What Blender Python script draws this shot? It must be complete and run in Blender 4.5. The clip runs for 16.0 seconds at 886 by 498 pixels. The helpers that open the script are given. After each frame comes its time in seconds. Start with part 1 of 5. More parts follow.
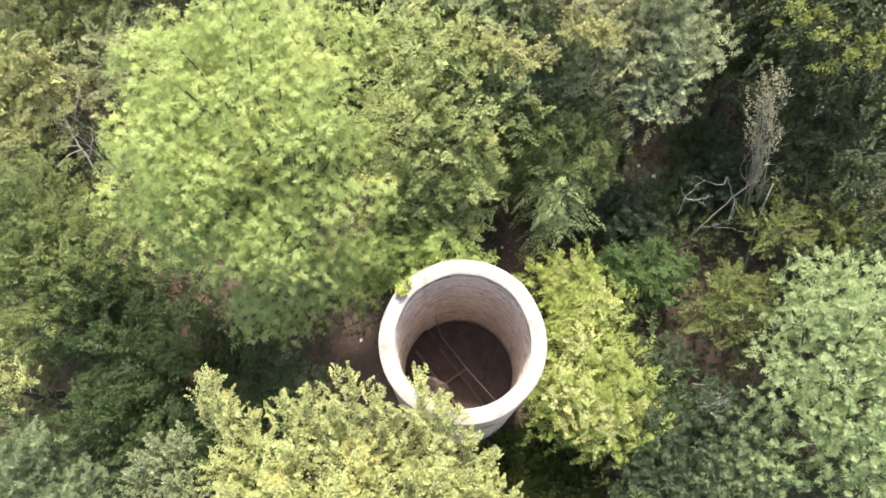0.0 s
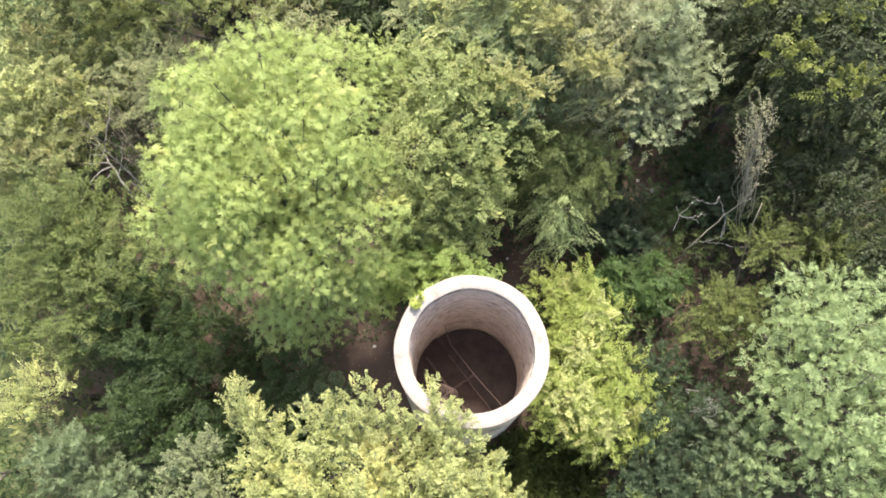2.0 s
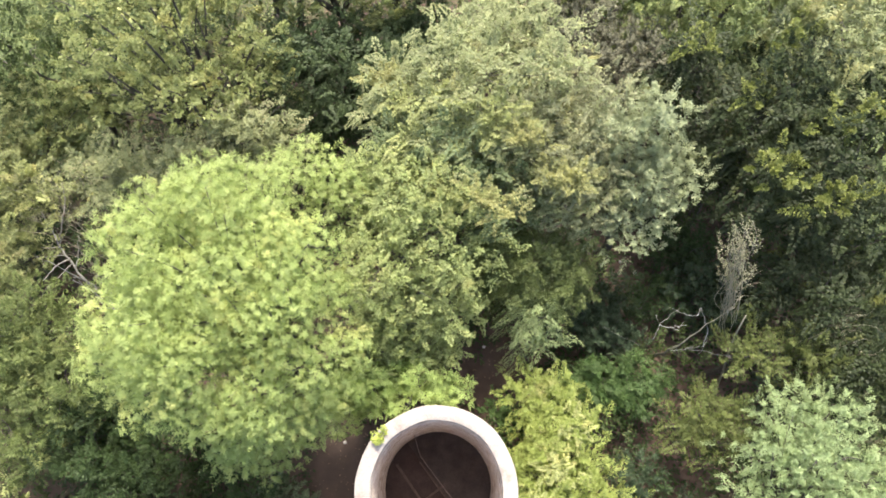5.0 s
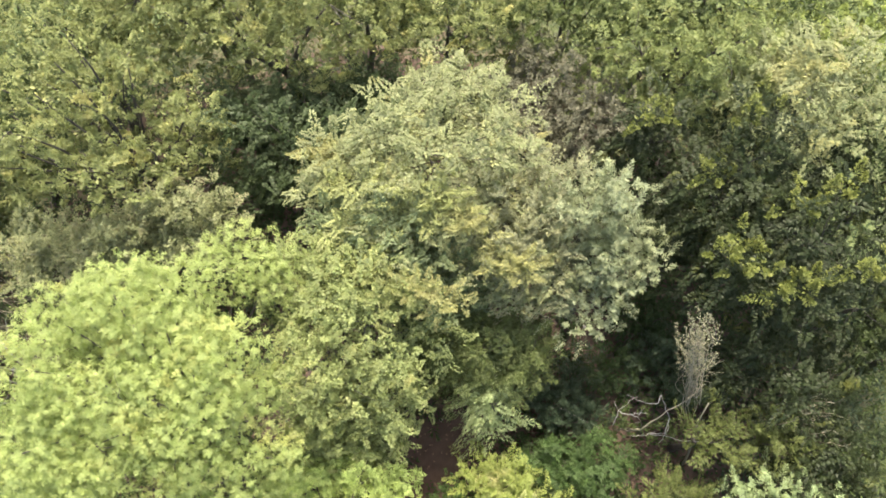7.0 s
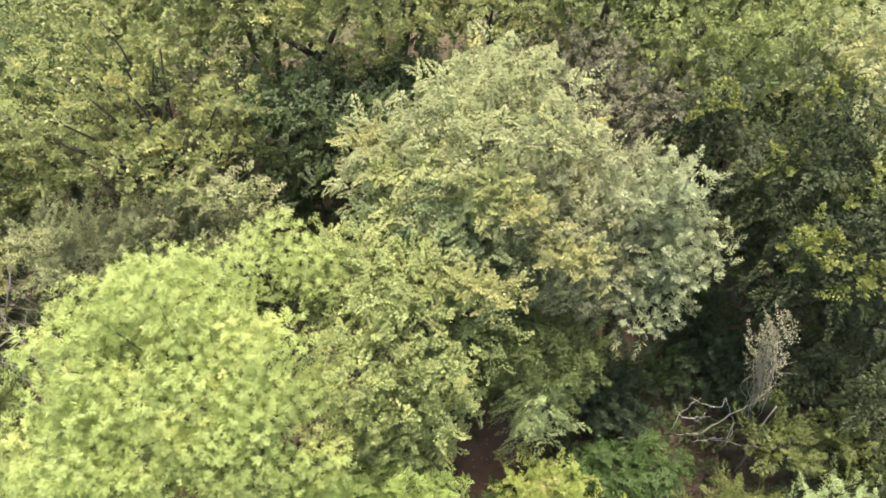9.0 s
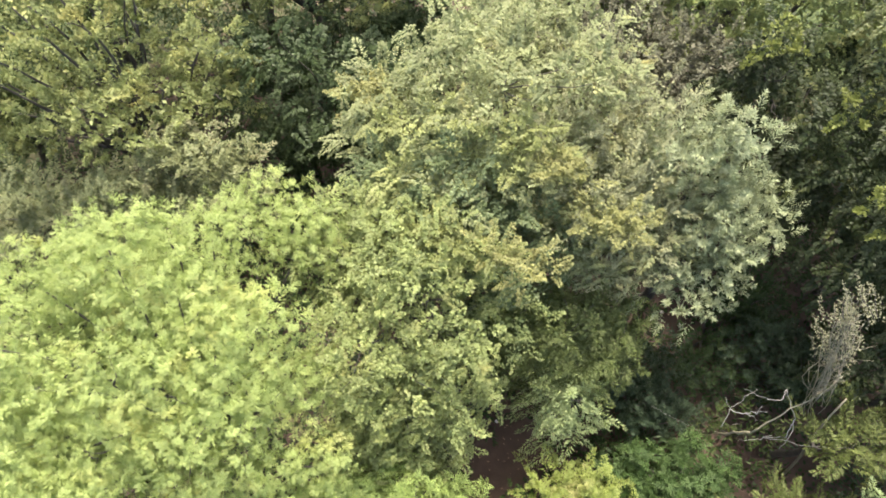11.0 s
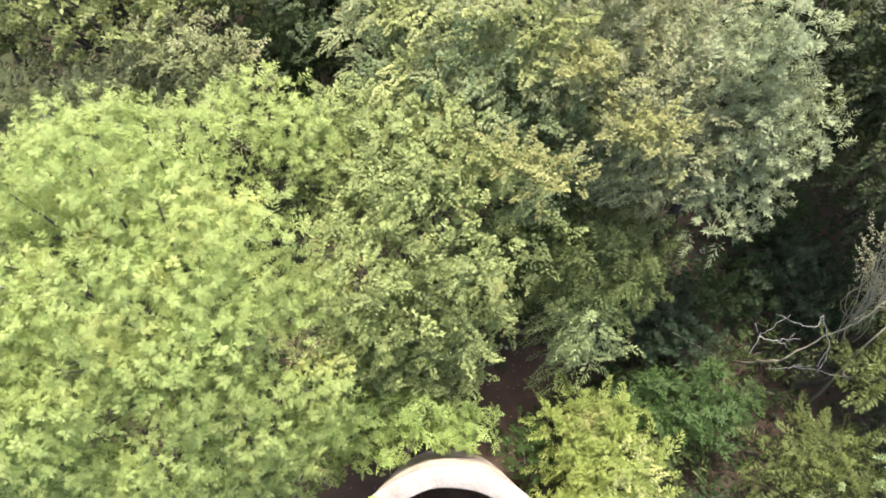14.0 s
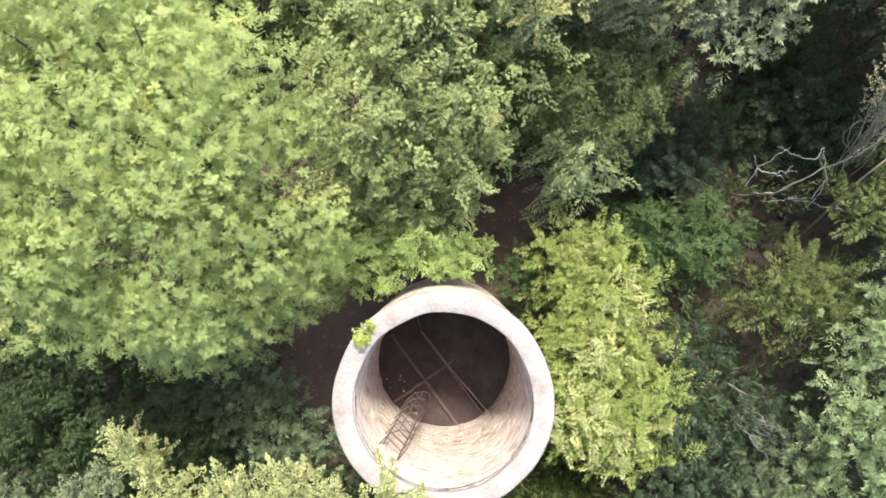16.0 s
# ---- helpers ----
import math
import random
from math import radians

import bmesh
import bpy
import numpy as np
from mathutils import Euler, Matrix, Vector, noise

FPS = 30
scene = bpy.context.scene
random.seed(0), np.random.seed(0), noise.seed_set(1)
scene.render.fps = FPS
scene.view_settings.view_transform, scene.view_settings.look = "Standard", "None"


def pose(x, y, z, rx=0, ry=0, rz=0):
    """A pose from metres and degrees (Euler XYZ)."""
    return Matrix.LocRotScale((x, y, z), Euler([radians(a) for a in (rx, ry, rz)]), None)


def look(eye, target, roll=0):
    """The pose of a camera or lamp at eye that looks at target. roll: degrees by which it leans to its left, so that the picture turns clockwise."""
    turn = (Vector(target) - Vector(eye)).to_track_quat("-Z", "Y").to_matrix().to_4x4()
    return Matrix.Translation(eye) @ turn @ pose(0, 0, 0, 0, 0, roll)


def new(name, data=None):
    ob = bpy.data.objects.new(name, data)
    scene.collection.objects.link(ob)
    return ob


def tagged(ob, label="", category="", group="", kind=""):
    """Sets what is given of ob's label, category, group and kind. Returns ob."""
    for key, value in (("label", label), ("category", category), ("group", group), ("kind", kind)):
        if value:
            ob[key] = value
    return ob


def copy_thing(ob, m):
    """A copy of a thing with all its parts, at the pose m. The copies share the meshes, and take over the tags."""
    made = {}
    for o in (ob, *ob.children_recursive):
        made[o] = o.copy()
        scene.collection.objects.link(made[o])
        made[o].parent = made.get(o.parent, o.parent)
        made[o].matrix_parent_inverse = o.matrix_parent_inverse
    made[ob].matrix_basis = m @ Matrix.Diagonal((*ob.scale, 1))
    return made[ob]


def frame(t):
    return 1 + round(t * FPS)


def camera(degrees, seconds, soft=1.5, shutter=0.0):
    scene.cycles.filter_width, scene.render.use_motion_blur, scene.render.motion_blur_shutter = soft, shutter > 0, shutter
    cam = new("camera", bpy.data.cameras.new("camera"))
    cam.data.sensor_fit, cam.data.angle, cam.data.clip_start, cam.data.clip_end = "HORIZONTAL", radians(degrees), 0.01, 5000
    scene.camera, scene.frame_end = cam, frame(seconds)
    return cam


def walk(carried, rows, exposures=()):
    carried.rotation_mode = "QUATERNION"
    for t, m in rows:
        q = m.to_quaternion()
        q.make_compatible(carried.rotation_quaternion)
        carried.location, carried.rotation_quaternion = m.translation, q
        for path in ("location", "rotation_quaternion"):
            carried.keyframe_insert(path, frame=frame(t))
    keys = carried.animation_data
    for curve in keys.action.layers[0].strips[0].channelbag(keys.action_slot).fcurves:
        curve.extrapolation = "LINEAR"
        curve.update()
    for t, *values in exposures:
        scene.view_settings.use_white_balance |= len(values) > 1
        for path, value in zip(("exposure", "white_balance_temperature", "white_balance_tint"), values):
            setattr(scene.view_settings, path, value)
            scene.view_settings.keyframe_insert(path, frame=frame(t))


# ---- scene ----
# Flight: seconds, place, then the turns about x, y and z in degrees.
cam = camera(65.16, 16.0, 1.7)
PATH = [
    (0, 0.000, 0.000, 25.791, 19.74, -0.05, 0.00),
    (0.5, -0.086, -0.052, 26.523, 19.77, -0.01, 0.07),
    (1, -0.155, -0.075, 27.237, 19.74, 0.02, 0.14),
    (1.5, -0.187, -0.088, 27.399, 19.69, 0.12, 0.20),
    (2, -0.218, 0.025, 27.411, 19.51, 0.15, 0.24),
    (2.5, -0.267, 0.320, 27.439, 19.40, 0.22, 0.24),
    (3, -0.292, 0.803, 27.475, 19.26, 0.29, 0.23),
    (3.5, -0.240, 1.503, 27.543, 19.05, 0.33, 0.29),
    (4, -0.068, 2.362, 27.624, 18.72, 0.17, 0.28),
    (4.5, 0.309, 3.355, 27.692, 18.34, 0.20, 0.24),
    (5, 0.754, 4.326, 27.675, 18.25, 0.06, 0.16),
    (5.2, 0.951, 4.664, 27.656, 18.37, -0.04, 0.19),
    (5.9, 1.760, 5.830, 27.520, 18.42, -0.14, -0.02),
    (6.6, 2.330, 6.770, 27.340, 18.48, -0.23, -0.30),
    (7.3, 2.011, 7.227, 27.141, 18.52, -0.28, -0.53),
    (7.5, 1.656, 7.253, 27.143, 18.51, -0.23, -0.56),
    (8, 1.196, 7.236, 26.992, 18.56, -0.30, -0.51),
    (10.5, 0.632, 7.317, 23.697, 18.84, -0.06, -0.31),
    (11, 0.552, 7.310, 23.098, 18.91, -0.12, -0.30),
    (11.5, 0.536, 7.333, 22.510, 18.92, -0.09, -0.24),
    (12, 0.530, 7.362, 21.941, 18.89, -0.03, -0.11),
    (12.5, 0.507, 7.337, 21.647, 18.95, -0.05, -0.06),
    (13, 0.449, 7.350, 21.697, 17.76, -0.00, 0.02),
    (13.5, 0.398, 7.294, 21.663, 15.79, -0.02, 0.14),
    (14, 0.396, 7.265, 21.606, 13.47, -0.01, 0.33),
    (14.5, 0.438, 7.217, 21.532, 10.15, 0.03, 0.46),
    (15, 0.524, 7.227, 21.467, 6.79, 0.09, 0.46),
    (15.5, 0.568, 7.230, 21.467, 3.31, 0.14, 0.49),
    (16, 0.563, 7.206, 21.498, -0.13, 0.19, 0.48),
]
walk(cam, [(t, pose(x, y, z, rx, ry, rz)) for t, x, y, z, rx, ry, rz in PATH],
     [(0, 2.00, 6750, 10), (5, 1.95, 6650, 10), (8, 1.90, 7120, 10), (12.5, 1.87, 6650, 10), (14.0, 1.88, 6600, 10), (16.0, 1.74, 6250, 10)])
# ---- daylight ----
SUN_FROM = Vector((0.05, 0.57, 1.0)).normalized()
SUN_EL = math.asin(SUN_FROM.z)
SUN_AZ = math.atan2(SUN_FROM.x, SUN_FROM.y)
world = bpy.data.worlds.new("sky")
scene.world = world
world.use_nodes = True
wn = world.node_tree.nodes
sky = wn.new("ShaderNodeTexSky")
sky.sky_type = "NISHITA"
sky.sun_disc = False
sky.sun_elevation, sky.sun_rotation = SUN_EL, SUN_AZ
sky.air_density, sky.dust_density = 1.0, 4.0
world.node_tree.links.new(sky.outputs["Color"], wn["Background"].inputs["Color"])
wn["Background"].inputs["Strength"].default_value = 0.15
sun_data = bpy.data.lights.new("sun", "SUN")
sun_data.energy, sun_data.angle, sun_data.color = 2.6, radians(7.0), (1.0, 0.95, 0.86)
sun = new("sun", sun_data)
sun.matrix_world = look(SUN_FROM * 60, (0, 0, 0))


# ---- materials ----
def shader(name):
    m = bpy.data.materials.new(name)
    m.use_nodes = True
    return m, m.node_tree.nodes, m.node_tree.links, m.node_tree.nodes["Principled BSDF"]


def ramp(nodes, stops):
    r = nodes.new("ShaderNodeValToRGB")
    while len(r.color_ramp.elements) < len(stops):
        r.color_ramp.elements.new(0.5)
    for e, (at, c) in zip(r.color_ramp.elements, stops):
        e.position, e.color = at, (*c, 1)
    return r


def noise_at(nodes, links, scale, detail=3.0, rough=0.55):
    g = nodes.new("ShaderNodeNewGeometry")
    n = nodes.new("ShaderNodeTexNoise")
    n.inputs["Scale"].default_value, n.inputs["Detail"].default_value = scale, detail
    n.inputs["Roughness"].default_value = rough
    links.new(g.outputs["Position"], n.inputs["Vector"])
    return n, g


def mixed(nodes, links, fac, a, b):
    m = nodes.new("ShaderNodeMix")
    m.data_type = "RGBA"
    for sock, v in ((0, fac), (6, a), (7, b)):
        if hasattr(v, "is_linked"):
            links.new(v, m.inputs[sock])
        else:
            m.inputs[sock].default_value = (*v, 1) if isinstance(v, tuple) else v
    return m.outputs[2]


def leaf_material(name, dark, light, turned=None, turned_at=0.62, through_light=0.40, rough=0.5, vary=(0.78, 1.40)):
    """Leaves: shades from leaf to leaf, patches of older or yellowing growth, light shining through."""
    m, N, L, bsdf = shader(name)
    n, g = noise_at(N, L, 0.9, 2.0)
    near = [tuple(p + (q - p) * k for p, q in zip(dark, light)) for k in (0.22, 0.78)]
    r = ramp(N, ((0.0, near[0]), (1.0, near[1])))
    L.new(g.outputs["Random Per Island"], r.inputs["Fac"])
    col = r.outputs["Color"]
    if turned:
        mask = ramp(N, ((turned_at - 0.05, (0, 0, 0)), (turned_at + 0.08, (1, 1, 1))))
        L.new(n.outputs["Fac"], mask.inputs["Fac"])
        col = mixed(N, L, mask.outputs["Color"], col, turned)
    n2, _ = noise_at(N, L, 2.3, 2.0)
    hsv = N.new("ShaderNodeHueSaturation")
    mr = N.new("ShaderNodeMapRange")
    mr.inputs["From Min"].default_value, mr.inputs["From Max"].default_value = 0.3, 0.7
    mr.inputs["To Min"].default_value, mr.inputs["To Max"].default_value = vary
    L.new(n2.outputs["Fac"], mr.inputs["Value"])
    L.new(mr.outputs["Result"], hsv.inputs["Value"])
    L.new(col, hsv.inputs["Color"])
    L.new(hsv.outputs["Color"], bsdf.inputs["Base Color"])
    bsdf.inputs["Roughness"].default_value = rough
    bsdf.inputs["Specular IOR Level"].default_value = 0.25
    tr = N.new("ShaderNodeBsdfTranslucent")
    L.new(hsv.outputs["Color"], tr.inputs["Color"])
    mx = N.new("ShaderNodeMixShader")
    mx.inputs["Fac"].default_value = through_light
    L.new(bsdf.outputs["BSDF"], mx.inputs[1])
    L.new(tr.outputs["BSDF"], mx.inputs[2])
    L.new(mx.outputs["Shader"], N["Material Output"].inputs["Surface"])
    return m


def surface(name, stops, scale, rough=0.85, bump=0.3, fine=None, detail=6.0, metal=0.0):
    """A grained, stained surface: colours over a noise at one scale, relief and speckle at a finer one."""
    m, N, L, bsdf = shader(name)
    n, _ = noise_at(N, L, scale, detail, 0.65)
    r = ramp(N, stops)
    L.new(n.outputs["Fac"], r.inputs["Fac"])
    f, _ = noise_at(N, L, fine or scale * 9, 4.0, 0.7)
    fr = ramp(N, ((0.3, (0.72, 0.72, 0.72)), (0.7, (1.12, 1.12, 1.12))))
    L.new(f.outputs["Fac"], fr.inputs["Fac"])
    mul = N.new("ShaderNodeMix")
    mul.data_type, mul.blend_type = "RGBA", "MULTIPLY"
    mul.inputs[0].default_value = 1.0
    L.new(r.outputs["Color"], mul.inputs[6])
    L.new(fr.outputs["Color"], mul.inputs[7])
    L.new(mul.outputs[2], bsdf.inputs["Base Color"])
    bsdf.inputs["Roughness"].default_value, bsdf.inputs["Metallic"].default_value = rough, metal
    b = N.new("ShaderNodeBump")
    b.inputs["Strength"].default_value, b.inputs["Distance"].default_value = bump, 0.02
    L.new(f.outputs["Fac"], b.inputs["Height"])
    L.new(b.outputs["Normal"], bsdf.inputs["Normal"])
    return m


M_ASH = leaf_material("ash_leaf", (0.235, 0.301, 0.0894), (0.355, 0.409, 0.15), (0.38, 0.403, 0.138), 0.62, 0.42, vary=(0.90, 1.16))
M_OLIVE = leaf_material("olive_green_leaf", (0.156, 0.197, 0.0653), (0.27, 0.298, 0.116), (0.286, 0.294, 0.108), 0.64)
M_ELDER = leaf_material("elder_leaf", (0.205, 0.287, 0.082), (0.355, 0.436, 0.144))
M_DRYBUFF = leaf_material("dry_buff_leaf", (0.175, 0.185, 0.095), (0.29, 0.295, 0.165), (0.30, 0.285, 0.12), 0.62)
M_SPRAY = leaf_material("yellow_green_spray_leaf", (0.107, 0.125, 0.0282), (0.175, 0.194, 0.05))
M_MAPLE = leaf_material("field_maple_leaf", (0.164, 0.195, 0.0788), (0.266, 0.278, 0.139), (0.29, 0.278, 0.106), 0.63)
M_HORN = leaf_material("hornbeam_leaf", (0.151, 0.185, 0.0609), (0.262, 0.276, 0.11), (0.301, 0.288, 0.0997), 0.63)
M_GOLD = leaf_material("yellowed_leaf", (0.216, 0.218, 0.0803), (0.306, 0.301, 0.123))
M_SILVER = leaf_material("silver_leaf", (0.192, 0.22, 0.111), (0.349, 0.38, 0.222), None, 0.6, 0.36)
M_WILLOW = leaf_material("willow_leaf", (0.24, 0.315, 0.14), (0.355, 0.425, 0.213), None, 0.6, 0.4, vary=(0.86, 1.2))
M_LIME = leaf_material("lime_green_leaf", (0.201, 0.264, 0.0642), (0.337, 0.377, 0.116), (0.371, 0.364, 0.152), 0.66, vary=(0.9, 1.15))
M_FRESH = leaf_material("fresh_green_leaf", (0.0482, 0.0887, 0.0247), (0.0857, 0.132, 0.0427))
M_TRAIL = leaf_material("trailing_leaf", (0.0809, 0.107, 0.0298), (0.131, 0.155, 0.0537))
M_BUFF = leaf_material("buff_leaf", (0.258, 0.294, 0.105), (0.432, 0.444, 0.198), (0.444, 0.425, 0.167), 0.6)
M_PALE = leaf_material("pale_green_leaf", (0.17, 0.20, 0.10), (0.28, 0.31, 0.17))
M_WEEP = leaf_material("weeping_leaf", (0.195, 0.247, 0.102), (0.329, 0.381, 0.172))
M_BROWN = leaf_material("brown_green_leaf", (0.08, 0.08, 0.0464), (0.152, 0.148, 0.096), None, 0.6, 0.3)
# Maple leaf darkened for the crown's self-shading on its lower side.
M_MAPLESHADE = leaf_material("maple_shaded_leaf", (0.105, 0.14, 0.06), (0.18, 0.215, 0.10))
M_OLIVESPRAY = leaf_material("olive_yellow_leaf", (0.195, 0.215, 0.075), (0.29, 0.31, 0.12))
M_WITHERED = leaf_material("withered_leaf", (0.159, 0.157, 0.0904), (0.284, 0.278, 0.17))
M_HAZEL = leaf_material("hazel_leaf", (0.078, 0.105, 0.0312), (0.147, 0.176, 0.0585), (0.167, 0.18, 0.0585), 0.64)
M_SPROUT = leaf_material("young_leaf", (0.27, 0.32, 0.07), (0.38, 0.42, 0.11))
M_PLUME = leaf_material("broom_leaf", (0.0814, 0.104, 0.0279), (0.143, 0.163, 0.0527))
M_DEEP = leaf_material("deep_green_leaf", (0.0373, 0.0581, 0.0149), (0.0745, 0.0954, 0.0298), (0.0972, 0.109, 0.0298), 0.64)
M_GREY = leaf_material("grey_green_leaf", (0.107, 0.146, 0.0728), (0.196, 0.24, 0.13), None, 0.6, 0.38)
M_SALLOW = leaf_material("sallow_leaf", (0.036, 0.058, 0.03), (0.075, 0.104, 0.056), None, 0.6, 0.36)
# Leaf green with the shade under the trees put into its colour.
M_SHADED = leaf_material("shade_darkened_leaf", (0.0278, 0.0498, 0.0149), (0.0547, 0.0818, 0.0268))
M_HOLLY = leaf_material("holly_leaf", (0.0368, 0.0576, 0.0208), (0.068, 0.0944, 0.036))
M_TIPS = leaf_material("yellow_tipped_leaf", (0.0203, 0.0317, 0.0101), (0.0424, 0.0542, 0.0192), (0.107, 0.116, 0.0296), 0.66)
M_DRY = leaf_material("dusty_leaf", (0.131, 0.149, 0.0611), (0.226, 0.239, 0.113), (0.231, 0.221, 0.113), 0.6, 0.25)
M_DUSTY = leaf_material("dusty_olive_leaf", (0.125, 0.145, 0.055), (0.235, 0.25, 0.105), (0.25, 0.235, 0.10), 0.62, 0.36)
M_BARK = surface("bark", ((0.3, (0.045, 0.038, 0.031)), (0.7, (0.11, 0.095, 0.08))), 3.0, 0.9, 0.8)
M_DEAD = surface("bleached_wood", ((0.3, (0.173, 0.162, 0.145)), (0.7, (0.318, 0.301, 0.271))), 4.0, 0.8, 0.5)
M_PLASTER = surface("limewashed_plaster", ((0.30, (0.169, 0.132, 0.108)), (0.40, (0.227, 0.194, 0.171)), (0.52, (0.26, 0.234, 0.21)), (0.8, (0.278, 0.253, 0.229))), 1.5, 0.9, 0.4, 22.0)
M_PLASTER_OLD = surface("weathered_plaster", ((0.34, (0.225, 0.167, 0.135)), (0.45, (0.594, 0.491, 0.405)), (0.8, (0.72, 0.612, 0.513))), 1.9, 0.9, 0.5, 18.0)
M_MORTAR = surface("old_mortar", ((0.3, (0.231, 0.198, 0.149)), (0.7, (0.385, 0.349, 0.269))), 2.5, 0.95, 0.5, 30.0)
M_BAND = surface("patchy_grey", ((0.40, (0.10, 0.086, 0.076)), (0.52, (0.34, 0.305, 0.265))), 2.2, 0.9, 0.5, 25.0)
M_RUST = surface("rusty_steel", ((0.3, (0.0794, 0.0547, 0.0464)), (0.6, (0.147, 0.104, 0.0853)), (0.85, (0.251, 0.201, 0.171))), 8.0, 0.75, 0.4, 60.0, 6.0, 0.3)
M_PIPE = surface("rusted_pipe", ((0.3, (0.16, 0.112, 0.092)), (0.7, (0.273, 0.216, 0.188))), 9.0, 0.65, 0.2, 50.0, 6.0, 0.3)
M_DIRT = surface("trodden_dirt", ((0.25, (0.0371, 0.0234, 0.0191)), (0.5, (0.0569, 0.0369, 0.0313)), (0.8, (0.0832, 0.0563, 0.0498))), 2.4, 0.95, 0.7, 26.0)
M_PIT = surface("damp_earth", ((0.3, (0.0462, 0.0343, 0.029)), (0.7, (0.0992, 0.0739, 0.0634))), 1.8, 0.9, 0.8, 20.0)
M_STONE = surface("pale_stone", ((0.3, (0.42, 0.38, 0.34)), (0.7, (0.66, 0.62, 0.57))), 12.0, 0.9, 0.5)


def ground_material():
    """Bare reddish soil with moss in the clearing, rough grass further out."""
    m, N, L, bsdf = shader("woodland_soil")
    n, g = noise_at(N, L, 0.8, 6.0, 0.65)
    r = ramp(N, ((0.25, (0.055, 0.036, 0.026)), (0.55, (0.088, 0.058, 0.042)), (0.8, (0.13, 0.09, 0.066))))
    L.new(n.outputs["Fac"], r.inputs["Fac"])
    away = N.new("ShaderNodeVectorMath")
    away.operation = "DISTANCE"
    away.inputs[1].default_value = (0, 10, 0)
    L.new(g.outputs["Position"], away.inputs[0])
    n2, _ = noise_at(N, L, 0.35, 6.0, 0.7)
    far = N.new("ShaderNodeMath")
    far.operation = "MULTIPLY_ADD"
    far.inputs[1].default_value = 12.0
    L.new(n2.outputs["Fac"], far.inputs[0])
    L.new(away.outputs["Value"], far.inputs[2])
    k = ramp(N, ((0.0, (0, 0, 0)), (1.0, (1, 1, 1))))
    mr = N.new("ShaderNodeMapRange")
    mr.inputs["From Min"].default_value, mr.inputs["From Max"].default_value = 21.0, 26.0
    L.new(far.outputs[0], mr.inputs["Value"])
    L.new(mr.outputs["Result"], k.inputs["Fac"])
    f, _ = noise_at(N, L, 14.0, 4.0, 0.7)
    grass = ramp(N, ((0.3, (0.055, 0.08, 0.025)), (0.7, (0.12, 0.145, 0.05))))
    L.new(f.outputs["Fac"], grass.inputs["Fac"])
    L.new(mixed(N, L, k.outputs["Color"], r.outputs["Color"], grass.outputs["Color"]), bsdf.inputs["Base Color"])
    bsdf.inputs["Roughness"].default_value = 0.95
    b = N.new("ShaderNodeBump")
    b.inputs["Strength"].default_value, b.inputs["Distance"].default_value = 0.9, 0.02
    L.new(f.outputs["Fac"], b.inputs["Height"])
    L.new(b.outputs["Normal"], bsdf.inputs["Normal"])
    return m


M_GROUND = ground_material()


def brick_material():
    m, N, L, bsdf = shader("limewashed_brick")
    o = N.new("ShaderNodeObjectInfo")
    g = N.new("ShaderNodeNewGeometry")
    add = N.new("ShaderNodeMath")
    add.operation = "ADD"
    L.new(o.outputs["Random"], add.inputs[0])
    L.new(g.outputs["Random Per Island"], add.inputs[1])
    fr = N.new("ShaderNodeMath")
    fr.operation = "FRACT"
    L.new(add.outputs[0], fr.inputs[0])
    r = ramp(N, ((0.0, (0.221, 0.163, 0.125)), (0.25, (0.391, 0.308, 0.24)), (0.8, (0.478, 0.393, 0.322)), (1.0, (0.548, 0.47, 0.404))))
    L.new(fr.outputs[0], r.inputs["Fac"])
    n, _ = noise_at(N, L, 1.3, 5.0, 0.7)
    k = ramp(N, ((0.42, (0, 0, 0)), (0.62, (1, 1, 1))))
    L.new(n.outputs["Fac"], k.inputs["Fac"])
    plain = mixed(N, L, k.outputs["Color"], r.outputs["Color"], (0.503, 0.419, 0.348))
    run, g2 = noise_at(N, L, 1.0, 5.0, 0.65)
    flatten = N.new("ShaderNodeVectorMath")
    flatten.operation = "MULTIPLY"
    flatten.inputs[1].default_value = (0.9, 0.9, 5.5)
    L.new(g2.outputs["Position"], flatten.inputs[0])
    L.new(flatten.outputs[0], run.inputs["Vector"])
    s = ramp(N, ((0.53, (0, 0, 0)), (0.70, (0.72, 0.72, 0.72))))
    L.new(run.outputs["Fac"], s.inputs["Fac"])
    L.new(mixed(N, L, s.outputs["Color"], plain, (0.25, 0.202, 0.163)), bsdf.inputs["Base Color"])
    bsdf.inputs["Roughness"].default_value = 0.92
    f, _ = noise_at(N, L, 35.0, 4.0)
    b = N.new("ShaderNodeBump")
    b.inputs["Strength"].default_value, b.inputs["Distance"].default_value = 0.5, 0.01
    L.new(f.outputs["Fac"], b.inputs["Height"])
    L.new(b.outputs["Normal"], bsdf.inputs["Normal"])
    return m


M_BRICK = brick_material()


# ---- mesh helpers ----
def mesh_object(name, verts, tris, material, parent=None, label="", smooth=False):
    """One mesh object from arrays of corners and triangles."""
    me = bpy.data.meshes.new(name)
    verts, tris = np.asarray(verts, np.float32), np.asarray(tris, np.int32)
    me.vertices.add(len(verts))
    me.vertices.foreach_set("co", verts.ravel())
    me.loops.add(tris.size)
    me.loops.foreach_set("vertex_index", tris.ravel())
    me.polygons.add(len(tris))
    me.polygons.foreach_set("loop_start", np.arange(0, tris.size, 3, dtype=np.int32))
    me.polygons.foreach_set("loop_total", np.full(len(tris), 3, np.int32))
    if smooth:
        me.polygons.foreach_set("use_smooth", np.ones(len(tris), bool))
    me.update(calc_edges=True)
    me.materials.append(material)
    ob = new(name, me)
    ob.parent = parent
    if label:
        ob["label"] = label
    return ob


